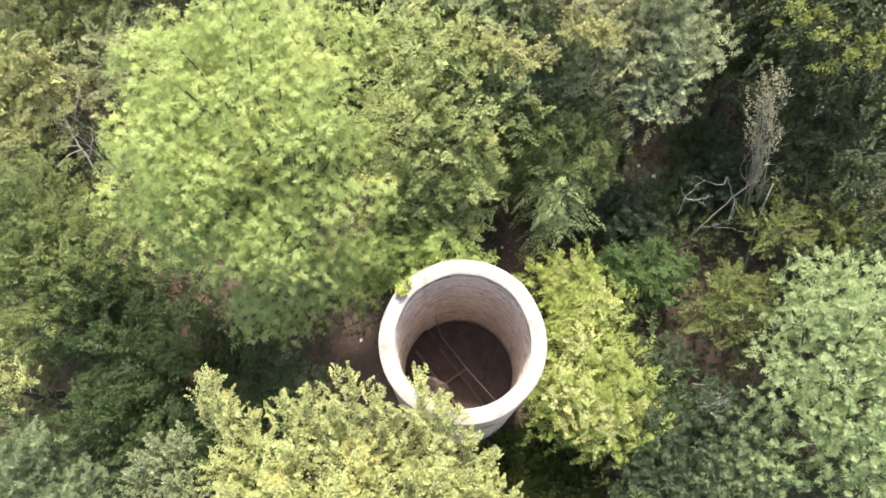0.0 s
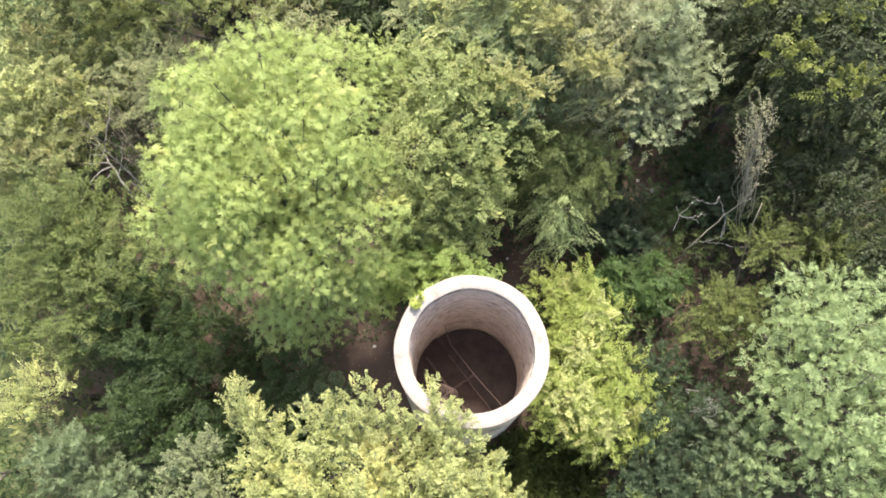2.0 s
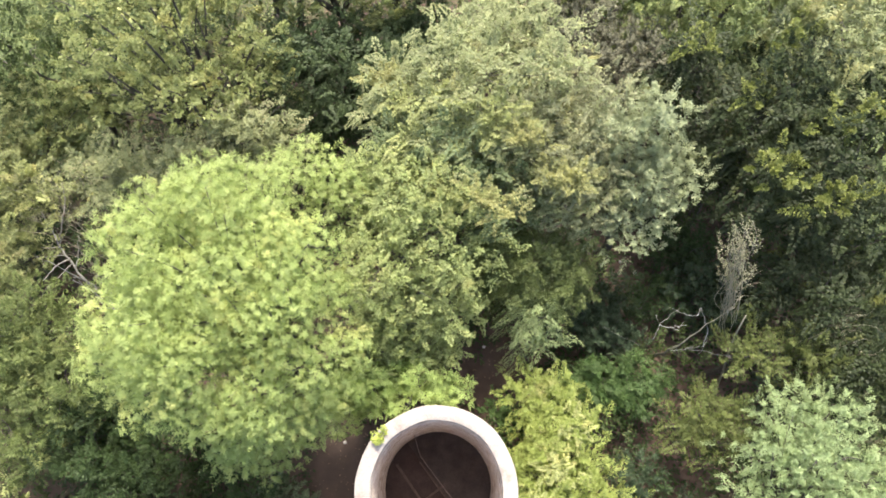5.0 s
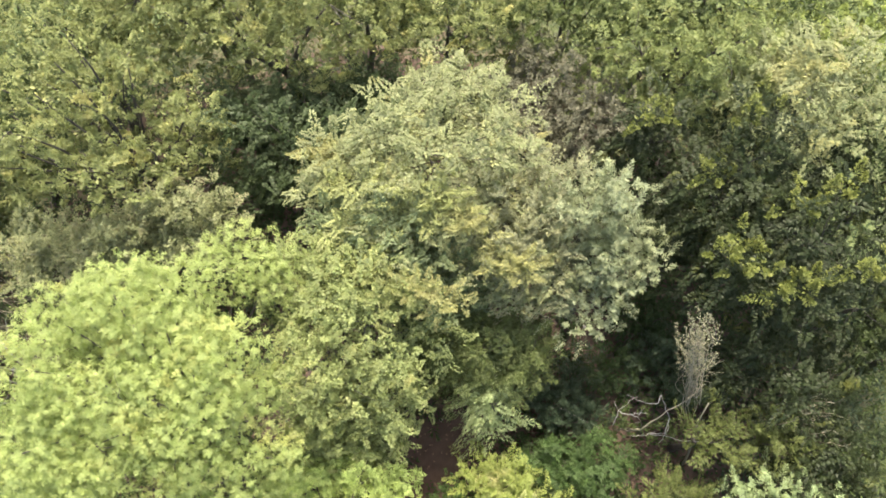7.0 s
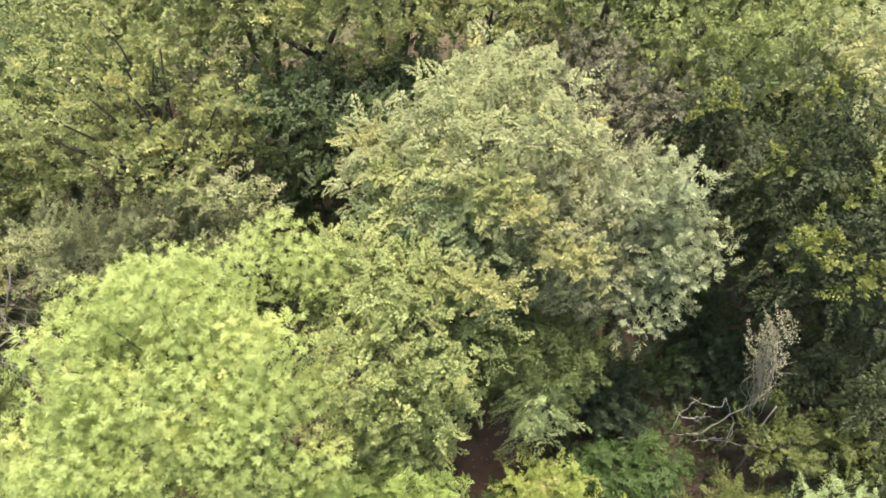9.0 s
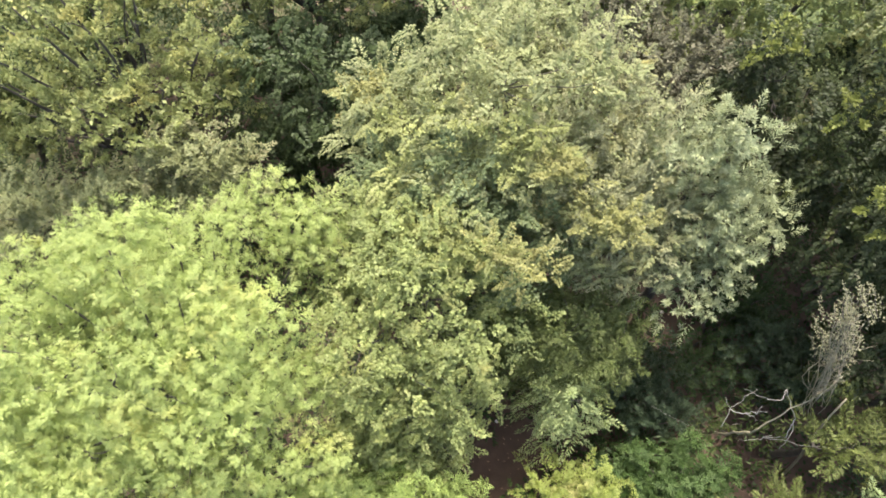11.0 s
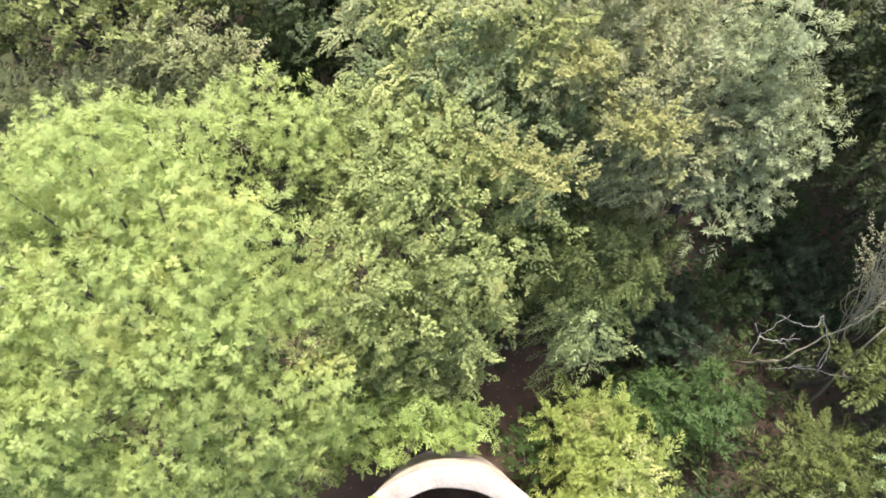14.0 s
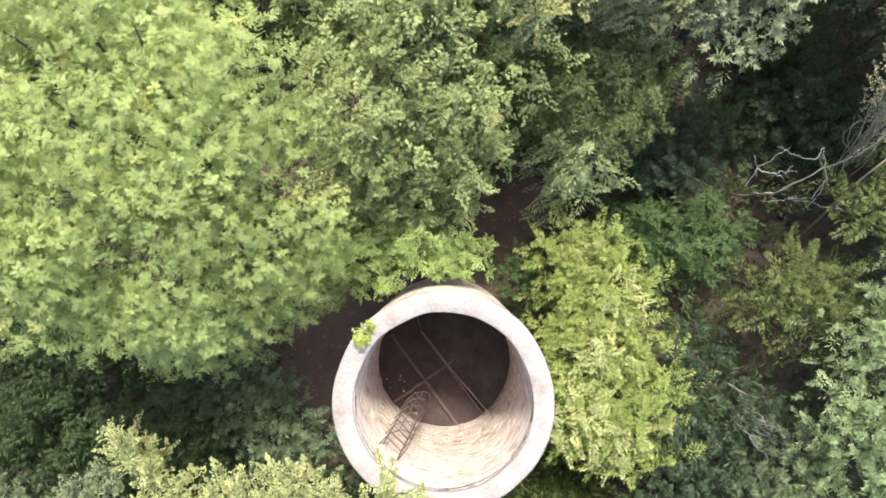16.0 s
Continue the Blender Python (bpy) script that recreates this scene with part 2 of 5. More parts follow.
def part(name, bm, material, parent, label="", smooth=False):
    me = bpy.data.meshes.new(name)
    bm.to_mesh(me)
    bm.free()
    me.materials.append(material)
    if smooth:
        me.polygons.foreach_set("use_smooth", np.ones(len(me.polygons), bool))
    ob = new(name, me)
    ob.parent = parent
    if label:
        ob["label"] = label
    return ob


def thing(name, label, category, at=(0, 0, 0), group="", kind=""):
    ob = new(name)
    ob.empty_display_size = 0.3
    ob.location = at
    return tagged(ob, label, category, group, kind)


def unit(v):
    return v / np.maximum(np.linalg.norm(v, axis=-1, keepdims=True), 1e-9)


def tube_arrays(path, radii, sides=6):
    """A tapered round stick along a path, closed at both ends."""
    path, radii = np.asarray(path, float), np.asarray(radii, float)
    d = unit(np.gradient(path, axis=0))
    ref = np.where(np.abs(d[:, 2:3]) > 0.9, [[1.0, 0, 0]], [[0, 0, 1.0]])
    a = unit(np.cross(d, ref))
    b = np.cross(d, a)
    ang = np.linspace(0, 2 * np.pi, sides, endpoint=False)
    ring = path[:, None] + radii[:, None, None] * (np.cos(ang)[None, :, None] * a[:, None] + np.sin(ang)[None, :, None] * b[:, None])
    v = ring.reshape(-1, 3)
    n = len(path)
    tris = []
    for i in range(n - 1):
        for j in range(sides):
            p, q = i * sides + j, i * sides + (j + 1) % sides
            tris += [(p, q, p + sides), (q, q + sides, p + sides)]
    for i in range(1, sides - 1):
        tris += [(0, i + 1, i), ((n - 1) * sides, (n - 1) * sides + i, (n - 1) * sides + i + 1)]
    return v, np.array(tris)


def joined(pieces):
    vs, ts, k = [], [], 0
    for v, t in pieces:
        vs.append(v)
        ts.append(t + k)
        k += len(v)
    return np.concatenate(vs), np.concatenate(ts)


def bent(rng, a, b, wobble, steps=6, sag=0.0):
    """A crooked path from a to b."""
    a, b = np.asarray(a, float), np.asarray(b, float)
    t = np.linspace(0, 1, steps)[:, None]
    w = np.sin(np.pi * t) * rng.normal(0, wobble, 3) + np.sin(2 * np.pi * t) * rng.normal(0, wobble * 0.6, 3)
    p = a + (b - a) * t + w
    p[:, 2] += sag * np.sin(np.pi * t[:, 0])
    return p


# ---- leaves ----
TX, TY, R_OUT, R_IN, TOP, FLOOR = 0.56, 4.04, 2.25, 1.84, 7.34, 2.1  # the round tower


def leaf_template(kind):
    """Corners (along, across, lift) and triangles of one leaf of length 1, folded along its midrib."""
    if kind in ("oval", "narrow"):
        w, f = (0.30, 0.07) if kind == "oval" else (0.13, 0.04)
        v = [(0, 0, 0), (0.42, w, f), (1, 0, -0.06), (0.42, -w, f)]
        return np.array(v, float), np.array([(0, 2, 1), (0, 3, 2)])
    v, t = [], []
    for x0, side, turn, long in [(0.16 + 0.22 * i, side, 0.95 - 0.08 * i, 0.42 - 0.04 * i) for i in range(3) for side in (1, -1)] + [(0.70, 0, 0, 0.38)]:
        k = len(v)
        dx, dy = math.cos(turn), math.sin(turn) * side
        px, py = -dy, dx
        shape = ((0.12, 0.20, 0.02), (1, 0, -0.07), (0.12, -0.20, 0.02)) if kind == "feathered" else ((0, 0, 0), (0.45, 0.19, 0.02), (1, 0, -0.09), (0.45, -0.19, 0.02))
        for u, w, h in shape:
            v.append((x0 + long * (u * dx + w * px), long * (u * dy + w * py), h - 0.10 * x0 * x0))
        t += [(k, k + 1, k + 2)] if kind == "feathered" else [(k, k + 2, k + 1), (k, k + 3, k + 2)]
    return np.array(v, float), np.array(t)


LEAF_AREA = {"oval": 0.30, "narrow": 0.13, "pinnate": 0.165, "feathered": 0.160}


def leaves(pos, along, normal, size, kind):
    tv, tt = leaf_template(kind)
    a = unit(along)
    n = unit(normal - (normal * a).sum(1, keepdims=True) * a)
    b = np.cross(n, a)
    s = size[:, None, None]
    v = pos[:, None] + s * (tv[None, :, 0:1] * a[:, None] + tv[None, :, 1:2] * b[:, None] + tv[None, :, 2:3] * n[:, None])
    t = tt[None] + (np.arange(len(pos)) * len(tv))[:, None, None]
    return v.reshape(-1, 3), t.reshape(-1, 3)


def fibonacci(n, low):
    """Even directions over a sphere, down to the height low."""
    i = np.arange(n) + 0.5
    z = 1 - (1 - low) * i / n
    f = i * math.pi * (3 - math.sqrt(5))
    r = np.sqrt(np.maximum(1 - z * z, 0))
    return np.stack([r * np.cos(f), r * np.sin(f), z], 1)


UP = np.array([0, 0, 1.0])


def habit(leaf, size, per, shoot, ranked, start, ahead, up, droop, lai, bough, deep=0.3, flat=0.8, low=-0.35, stray=0.2, fill=1.0, space=2.5, width=0.0):
    """How a species grows: leaf kind and length, leaves on a shoot, shoot length, two-ranked sprays (1) or rosettes (0),
    where on the shoot the leaves begin, how far they point ahead, rise and droop, leaf cover, bough size, roughness and spacing,
    and how broad a spray is for its length."""
    return dict(leaf=leaf, size=size, per=per, shoot=shoot, ranked=ranked, start=start, ahead=ahead, up=up, droop=droop, lai=lai,
                bough=bough, deep=deep, flat=flat, low=low, stray=stray, fill=fill, space=space, width=width)


SPECIES = {
    "ash": habit("feathered", 0.132, 13, 0.30, 0, 0.15, 0.5, 0.45, 0.35, 2.4, 0.36, 0.22, 0.9, -0.05, 0.2, 0.5),
    "elder": habit("pinnate", 0.30, 7, 0.25, 0, 0.5, 0.3, 0.4, 0.25, 2, 0.45, 0.35, 0.8, -0.3),
    "star": habit("pinnate", 0.36, 7, 0.28, 0, 0.5, 0.3, 0.35, 0.25, 0.8, 0.42, 0.50, 0.8, -0.1, 0.25, 0.2, 3.2),
    "olive": habit("oval", 0.082, 60, 0.58, 0.5, 0.05, 0.7, 0.25, 0.45, 1.9, 0.46, 0.34, 0.8, -0.4, 0.40, 0.9, 3.0, 0.22),
    "maple": habit("oval", 0.086, 90, 0.72, 0.8, 0.05, 0.6, 0.15, 0.40, 1.7, 0.55, 0.42, 0.6, -0.35, 0.34, 0.8, 3.6, 0.24),
    "dry": habit("oval", 0.070, 72, 0.55, 0.4, 0.05, 0.6, 0.35, 0.25, 1.5, 0.45, 0.40, 0.8, -0.35, 0.3, 0.8, 3.4, 0.20),
    "tuft": habit("oval", 0.098, 80, 0.55, 0.3, 0.05, 0.6, 0.40, 0.22, 1.35, 0.58, 0.50, 0.7, -0.3, 0.3, 0.5, 4.6, 0.24),
    "coarse": habit("oval", 0.110, 85, 0.85, 0.9, 0.05, 0.55, 0.05, 0.45, 1.6, 0.60, 0.48, 0.5, -0.3, 0.36, 0.8, 4.2, 0.25),
    "silver": habit("narrow", 0.138, 45, 0.42, 0, 0.10, 0.7, 0.5, 0.20, 1.8, 0.42, 0.40, 0.9, -0.35, 0.22, 0.9, 3.2, 0.15),
    "white": habit("narrow", 0.110, 50, 0.40, 0, 0.10, 0.7, 0.5, 0.20, 1.7, 0.34, 0.34, 0.9, -0.3, 0.25, 0.7, 2.8, 0.15),
    "bush": habit("oval", 0.085, 36, 0.36, 0, 0.15, 0.5, 0.5, 0.15, 1.7, 0.45, 0.35, 0.85, -0.3, 0.3, 0.9, 2.5, 0.20),
    "spiky": habit("oval", 0.072, 60, 0.60, 0.2, 0.05, 0.7, 1.2, 0.03, 1.2, 0.38, 0.45, 1.2, -0.3, 0.25, 0.6, 2.5, 0.14),
    "sapling": habit("oval", 0.075, 16, 0.40, 0.2, 0.05, 0.7, 1.2, 0.03, 1.0, 0.22, 0.35, 1.3, -0.3, 0.3, 0.5),
    "feather": habit("narrow", 0.120, 70, 0.55, 0.3, 0.05, 0.7, 0.45, 0.25, 1.9, 0.40, 0.38, 0.9, -0.3, 0.25, 0.9, 3.0, 0.18),
    "drape": habit("narrow", 0.125, 70, 0.95, 0.4, 0.05, 0.8, -0.2, 0.85, 1.8, 0.42, 0.30, 1.2, -0.5, 0.25, 0.9, 2.5, 0.13),
    "plume": habit("narrow", 0.135, 75, 0.85, 0.6, 0.05, 0.7, 0.6, 0.35, 1.4, 0.48, 0.42, 0.8, -0.3, 0.25, 0.9, 3.2, 0.16),
    "shade": habit("narrow", 0.24, 8, 0.6, 0.5, 0.2, 0.6, 0.35, 0.25, 1.5, 0.6, 0.3, 0.6, -0.2, 0.4, 0.5),
}


def broken(rng, lobes):
    """Split large rounded lobes into a core and uneven smaller masses that stand out of it."""
    out = []
    for l in lobes:
        c, r = np.array(l[:3]), np.array(l[3:])
        mean = float(r.mean())
        if mean < 1.0:
            out.append(tuple(l))
            continue
        out.append((*c, *(r * 0.74)))
        n = int(8 + 5 * mean)
        d = unit(fibonacci(n, -0.45) + rng.normal(0, 0.22, (n, 3)))
        for q in d:
            s = mean * rng.uniform(0.20, 0.42)
            out.append((*(c + r * q * rng.uniform(0.70, 1.10)), s, s, s * 0.8))
    return out


def boughs_of(rng, lobes, sp):
    """Break each rounded lobe into boughs, so that the crown has shelves, tufts and gaps."""
    out = []
    arr = np.array(lobes)
    for li, (cx, cy, cz, rx, ry, rz) in enumerate(lobes):
        c, r = np.array([cx, cy, cz]), np.array([rx, ry, rz])
        mean = float(np.mean(r))
        b = min(sp["bough"], 0.75 * mean)
        area = 4 * math.pi * mean * mean * (1 - sp["low"]) / 2
        k = max(3, int(area / (b * b * sp["space"])))
        d = unit(fibonacci(k, sp["low"]) + rng.normal(0, 0.18, (k, 3)))
        swell = np.array([noise.noise(Vector(q * 1.5 + c * 0.9)) for q in d])
        mid = c + r * d * (0.86 + 0.24 * swell + rng.uniform(-sp["deep"], 0.16, k))[:, None]
        for q, w in zip(mid, d):
            within = (((q - arr[:, :3]) / arr[:, 3:]) ** 2).sum(1) < 0.5
            within[li] = False
            if not within.any():
                out.append((q, unit(w / r), b * rng.uniform(0.7, 1.3)))
    return out


def outline_area(boughs):
    """The area that the boughs cover, seen from above, and the leaf-bearing area of the crown."""
    top, front = set(), set()
    for c, _, s in boughs:
        n = max(1, int(s / 0.2))
        for i in range(-n, n + 1):
            for j in range(-n, n + 1):
                if i * i + j * j <= n * n:
                    top.add((int(c[0] / 0.2) + i, int(c[1] / 0.2) + j))
                    front.add((int(c[0] / 0.2) + i, int(c[2] / 0.2) + j))
    return 0.04 * len(top), 0.04 * (1.3 * len(top) + 0.8 * len(front))


def crown_arrays(rng, lobes, sp, thin=1.0):
    """Leaves on shoots on the domed boughs of rounded lobes. Returns the mesh arrays and the shoots' feet."""
    D, B, F = [], [], []
    per, size = sp["per"], sp["size"]
    boughs = boughs_of(rng, lobes, sp)
    top, bearing = outline_area(boughs)
    shoots = bearing * sp["lai"] * thin / (per * LEAF_AREA[sp["leaf"]] * size * size)
    share = shoots / sum(s * s for _, _, s in boughs)
    for c, face, s in boughs:
        k = max(2, int(share * s * s + rng.random()))
        tip = unit(face + UP * 1.0)
        turn = np.array(Vector((0, 0, 1)).rotation_difference(Vector(tip)).to_matrix())
        d = unit(fibonacci(k, -0.15) + rng.normal(0, 0.12, (k, 3))) @ turn.T
        D.append(d)
        F.append(np.repeat(face[None], k, 0))
        B.append(c + d * np.array([1, 1, sp["flat"]]) * (s * rng.uniform(0.35, 0.95, (k, 1))))
    D, B, F = (np.concatenate(q) for q in (D, B, F))
    n = len(D)
    way = unit(D * 0.9 + UP * sp["up"] + rng.normal(0, sp["stray"], (n, 3)))
    long = sp["shoot"] * rng.uniform(0.6, 1.3, n) * np.where(rng.random(n) < 0.10, 1.7, 1.0)
    feet = B.copy()
    h = unit(np.cross(way, UP + rng.normal(0, 0.12, (n, 3))))
    e = np.cross(h, way)
    j = np.tile(np.arange(per), n)
    way, long, h, e, B, D = (np.repeat(q, per, 0) for q in (way, long, h, e, B, D))
    m = n * per
    u = sp["start"] + (1 - sp["start"]) * (j + rng.uniform(0, 1, m)) / per
    pos = B + way * (long * u)[:, None]
    pos[:, 2] -= sp["droop"] * long * u * u
    phi = np.where(rng.random(m) < sp["ranked"], np.pi * (j % 2) + rng.normal(0, 0.25, m), j * 2.4 + rng.normal(0, 0.3, m))
    side = np.cos(phi)[:, None] * h + np.sin(phi)[:, None] * e
    pos += side * (sp["width"] * long * (1.05 - u) * rng.uniform(0.1, 1.0, m))[:, None]
    al = way * (sp["ahead"] + 0.5 * u ** 3)[:, None] + side + rng.normal(0, 0.18, (m, 3))
    al[:, 2] -= sp["droop"] * (0.4 + 0.8 * u)
    lie = e * np.where(e[:, 2:3] < 0, -1.0, 1.0)
    nor = lie * sp["ranked"] + D * (0.9 - 0.7 * sp["ranked"]) + UP * 0.4 + rng.normal(0, 0.25, (m, 3))
    P, A, Nn, S = [pos], [al], [nor], [size * rng.uniform(0.7, 1.25, m) * (1.1 - 0.3 * u)]
    inside = 0.8 * top * thin * sp["fill"] / (LEAF_AREA[sp["leaf"]] * (1.5 * size) ** 2) / sum(l[3] * l[4] for l in lobes)
    for cx, cy, cz, rx, ry, rz in lobes:
        w = int(inside * rx * ry) + 3
        dd = unit(rng.normal(0, 1, (w, 3)))
        P.append(np.array([cx, cy, cz]) + np.array([rx, ry, rz]) * dd * rng.uniform(0.3, 0.72, (w, 1)))
        A.append(rng.normal(0, 1, (w, 3)))
        Nn.append(UP + rng.normal(0, 0.5, (w, 3)))
        S.append(size * rng.uniform(1.2, 1.8, w))
    P, A, Nn, S = (np.concatenate(q) for q in (P, A, Nn, S))
    clear = (np.hypot(P[:, 0] - TX, P[:, 1] - TY) > R_OUT + 0.06 + 0.6 * S) | (P[:, 2] > TOP + 0.1)
    v, t = leaves(P[clear], A[clear], Nn[clear], S[clear], sp["leaf"])
    return v, t, feet[rng.random(n) < 0.12]


def tree(name, base, lobes, species, material, label, category="tree", extra=(), seed=1, thin=1.0, girth=None, twigs=0.5, group=""):
    """A tree or shrub: tapered trunk, limbs to each lobe, fine branches to the clumps, a crown of leaves."""
    rng = np.random.default_rng(seed)
    root = thing(name, label, category, (base[0], base[1], 0), group)
    origin = np.array([base[0], base[1], 0.0])
    lobes = [tuple(l) for l in lobes]
    sp = SPECIES[species]
    v, t, mids = crown_arrays(rng, broken(rng, lobes), sp, thin)
    mesh_object("crown", v - origin, t, material, root)
    for lab, mat, more, kind in extra:
        v, t, _ = crown_arrays(rng, broken(rng, more), SPECIES[kind], thin)
        mesh_object("crown", v - origin, t, mat, root, lab)
    mean = np.mean([l[:3] for l in lobes], axis=0)
    top = max(l[2] for l in lobes)
    g = girth or 0.022 * (top + 2)
    fork = np.array([base[0] * 0.6 + mean[0] * 0.4, base[1] * 0.6 + mean[1] * 0.4, min(l[2] - 0.5 * l[5] for l in lobes) * 0.75])
    stem = bent(rng, (*base, -0.15), fork, 0.10, 7) - origin
    flare = np.linspace(1, 0.66, 7)
    flare[0] = 1.5
    mesh_object("trunk", *tube_arrays(stem, g * flare, 8), M_BARK, root, smooth=True)
    ends = []
    for l in lobes + [tuple(m) for _, _, more, _ in extra for m in more if m[3] > 0.8]:
        end = np.array(l[:3]) + np.array([0, 0, 0.45 * l[5]])
        p = bent(rng, fork, end, 0.16, 8, 0.15) - origin
        mesh_object("limb", *tube_arrays(p, np.linspace(g * 0.62 * min(1, 3 / math.sqrt(len(lobes))), 0.015, 8), 6), M_BARK, root, smooth=True)
        ends.append(p + origin)
    if twigs > 0:
        spine = np.concatenate(ends)
        pick = mids[rng.random(len(mids)) < twigs]
        pieces = []
        for q in pick:
            near = spine[np.argmin(((spine - q) ** 2).sum(1) + rng.uniform(0, 0.6))]
            pieces.append(tube_arrays(bent(rng, near, q, 0.10, 5) - origin, np.linspace(0.020, 0.006, 5), 3))
        if pieces:
            mesh_object("fine_branching", *joined(pieces), M_BARK, root)["kind"] = "stuff"
    return root


# ---- ground ----
def ground_height(x, y):
    return 0.10 * noise.noise(Vector((x * 0.25, y * 0.25, 3.0))) + 0.04 * noise.noise(Vector((x * 1.3, y * 1.3, 7.0)))


def build_ground():
    """One sheet: fine round the tower, coarse to the horizon."""
    near = np.linspace(-24, 34, 117)
    line = np.concatenate([[-900, -400, -150, -60, -35], near, [45, 70, 160, 400, 900]])
    n = len(line)
    v = [(x - 4, y, ground_height(x - 4, y) if abs(x) < 36 and abs(y) < 46 else -0.1) for y in line for x in line]
    t = []
    for j in range(n - 1):
        for i in range(n - 1):
            a = j * n + i
            t += [(a, a + 1, a + n), (a + 1, a + n + 1, a + n)]
    return tagged(mesh_object("ground", v, t, M_GROUND, smooth=True), "reddish brown bare soil with leaf litter", "ground", kind="structure")


build_ground()

# ---- the round tower ----
tower = thing("round_tower", "roofless round tower of limewashed brick with a white rim", "tower", (TX, TY, 0))


def ring_wall(r0, r1, z0, z1, wob, seed, steps=96, rows=8, holes=()):
    """A hollow round wall with slightly uneven faces and soft edges."""
    off = Vector((seed * 7.3, 0, 0))
    prof = [(r1, z0 + (z1 - z0) * i / rows) for i in range(rows)] + [(r1, z1 - 0.02), (r1 - 0.025, z1), (r0 + 0.025, z1), (r0, z1 - 0.02)]
    prof += [(r0, z1 - (z1 - z0) * i / rows) for i in range(1, rows + 1)]
    k, v, t = len(prof), [], []
    for s in range(steps):
        a = 2 * math.pi * s / steps
        for r, z in prof:
            d = wob * noise.noise(Vector((math.cos(a) * 2.2, math.sin(a) * 2.2, z * 1.1)) + off)
            e = wob * 0.8 * noise.noise(Vector((math.cos(a) * 6, math.sin(a) * 6, 5.0)) + off) if z > z1 - 0.1 else 0
            v.append(((r + d) * math.cos(a), (r + d) * math.sin(a), z + e))
    for s in range(steps):
        for i in range(k):
            a, b = s * k + i, s * k + (i + 1) % k
            c, d = ((s + 1) % steps) * k + i, ((s + 1) % steps) * k + (i + 1) % k
            if (s, i) not in holes:
                t += [(a, c, b), (b, c, d)]
    return v, t


HOLES = {(s, i) for s in (80, 81) for i in (9, 10, 11, 12)} | {(66, 41), (84, 47), (73, 30), (73, 31)}  # bricks fallen out of the outer face
wall = mesh_object("wall", *ring_wall(R_IN + 0.065, R_OUT, -0.3, TOP - 0.10, 0.018, 1, 96, 58, HOLES), M_PLASTER_OLD, tower, "weathered limewashed outer wall", True)
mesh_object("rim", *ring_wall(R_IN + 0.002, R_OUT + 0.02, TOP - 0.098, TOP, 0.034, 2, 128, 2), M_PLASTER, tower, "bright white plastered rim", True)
# Narrow grey band below the rim, with dark patches from noise.
mesh_object("cement_band", *ring_wall(R_IN + 0.003, R_IN + 0.062, TOP - 0.26, TOP - 0.100, 0.012, 3, 96, 2), M_BAND, tower, "dark grey cement band below the rim", True)
mesh_object("mortar_bed", *ring_wall(R_IN + 0.018, R_IN + 0.064, -0.3, TOP - 0.262, 0.0, 4, 96, 2), M_MORTAR, tower, "", True)


def disc(r, z, steps=64, rings=10, wob=0.05):
    v, t = [(0, 0, z)], []
    for i in range(1, rings + 1):
        for s in range(steps):
            a = 2 * math.pi * s / steps
            x, y = r * i / rings * math.cos(a), r * i / rings * math.sin(a)
            v.append((x, y, z + wob * noise.noise(Vector((x * 2, y * 2, 1.0)))))
    for s in range(steps):
        t.append((0, 1 + s, 1 + (s + 1) % steps))
        for i in range(rings - 1):
            a, b = 1 + i * steps + s, 1 + i * steps + (s + 1) % steps
            t += [(a, a + steps, b), (b, a + steps, b + steps)]
    return v, t


mesh_object("earth_floor", *disc(R_IN + 0.03, 1.72), M_PIT, tower, "dark earth a step below the half floor", True)


def platform():
    """Half a floor: a thick disc cut along a straight edge."""
    bm = bmesh.new()
    bmesh.ops.create_cone(bm, cap_ends=True, segments=72, radius1=R_IN + 0.03, radius2=R_IN + 0.03, depth=0.16)
    bmesh.ops.translate(bm, vec=(0, 0, FLOOR - 0.08), verts=bm.verts)
    e0, e1 = Vector((-0.05 - TX, 4.85 - TY, 0)), Vector((1.83 - TX, 2.39 - TY, 0))
    n = (e1 - e0).cross(Vector((0, 0, -1))).normalized()
    cut = bmesh.ops.bisect_plane(bm, geom=bm.verts[:] + bm.edges[:] + bm.faces[:], plane_co=e0, plane_no=n, clear_outer=True)
    bmesh.ops.contextual_create(bm, geom=[g for g in cut["geom_cut"] if isinstance(g, bmesh.types.BMEdge)])
    return part("platform", bm, M_DIRT, tower, "half floor covered in brown dirt")


half_floor = platform()


def pipe(name, pts, radius, material, label, category="pipe", sides=8, steps=1):
    ob = mesh_object(name, *tube_arrays(np.array(pts) - np.array([TX, TY, 0]), [radius] * len(pts), sides), material, tower, label, True)
    return ob


pipe("pipe", [(-0.25, 5.72, 3.3), (-0.12, 5.25, 3.3), (-0.03, 5.0, 3.3), (0.85, 3.88, 3.3), (1.86, 2.74, 3.3)], 0.014, M_PIPE, "long rusted handrail pipe with a bend")


def beam(a, b, w, h, label):
    """A rolled steel joist with rounded arrises between two points."""
    a, b = Vector(a), Vector(b)
    d = b - a
    bm = bmesh.new()
    bmesh.ops.create_cube(bm, size=1)
    bmesh.ops.scale(bm, vec=(d.length, w, h), verts=bm.verts)
    bmesh.ops.bevel(bm, geom=bm.edges[:], offset=min(w, h) * 0.18, segments=2, affect="EDGES")
    bmesh.ops.transform(bm, matrix=Matrix.Translation((a + b) / 2 - Vector((TX, TY, 0))) @ d.to_track_quat("X", "Z").to_matrix().to_4x4(), verts=bm.verts)
    return part("beam", bm, M_RUST, half_floor, label)


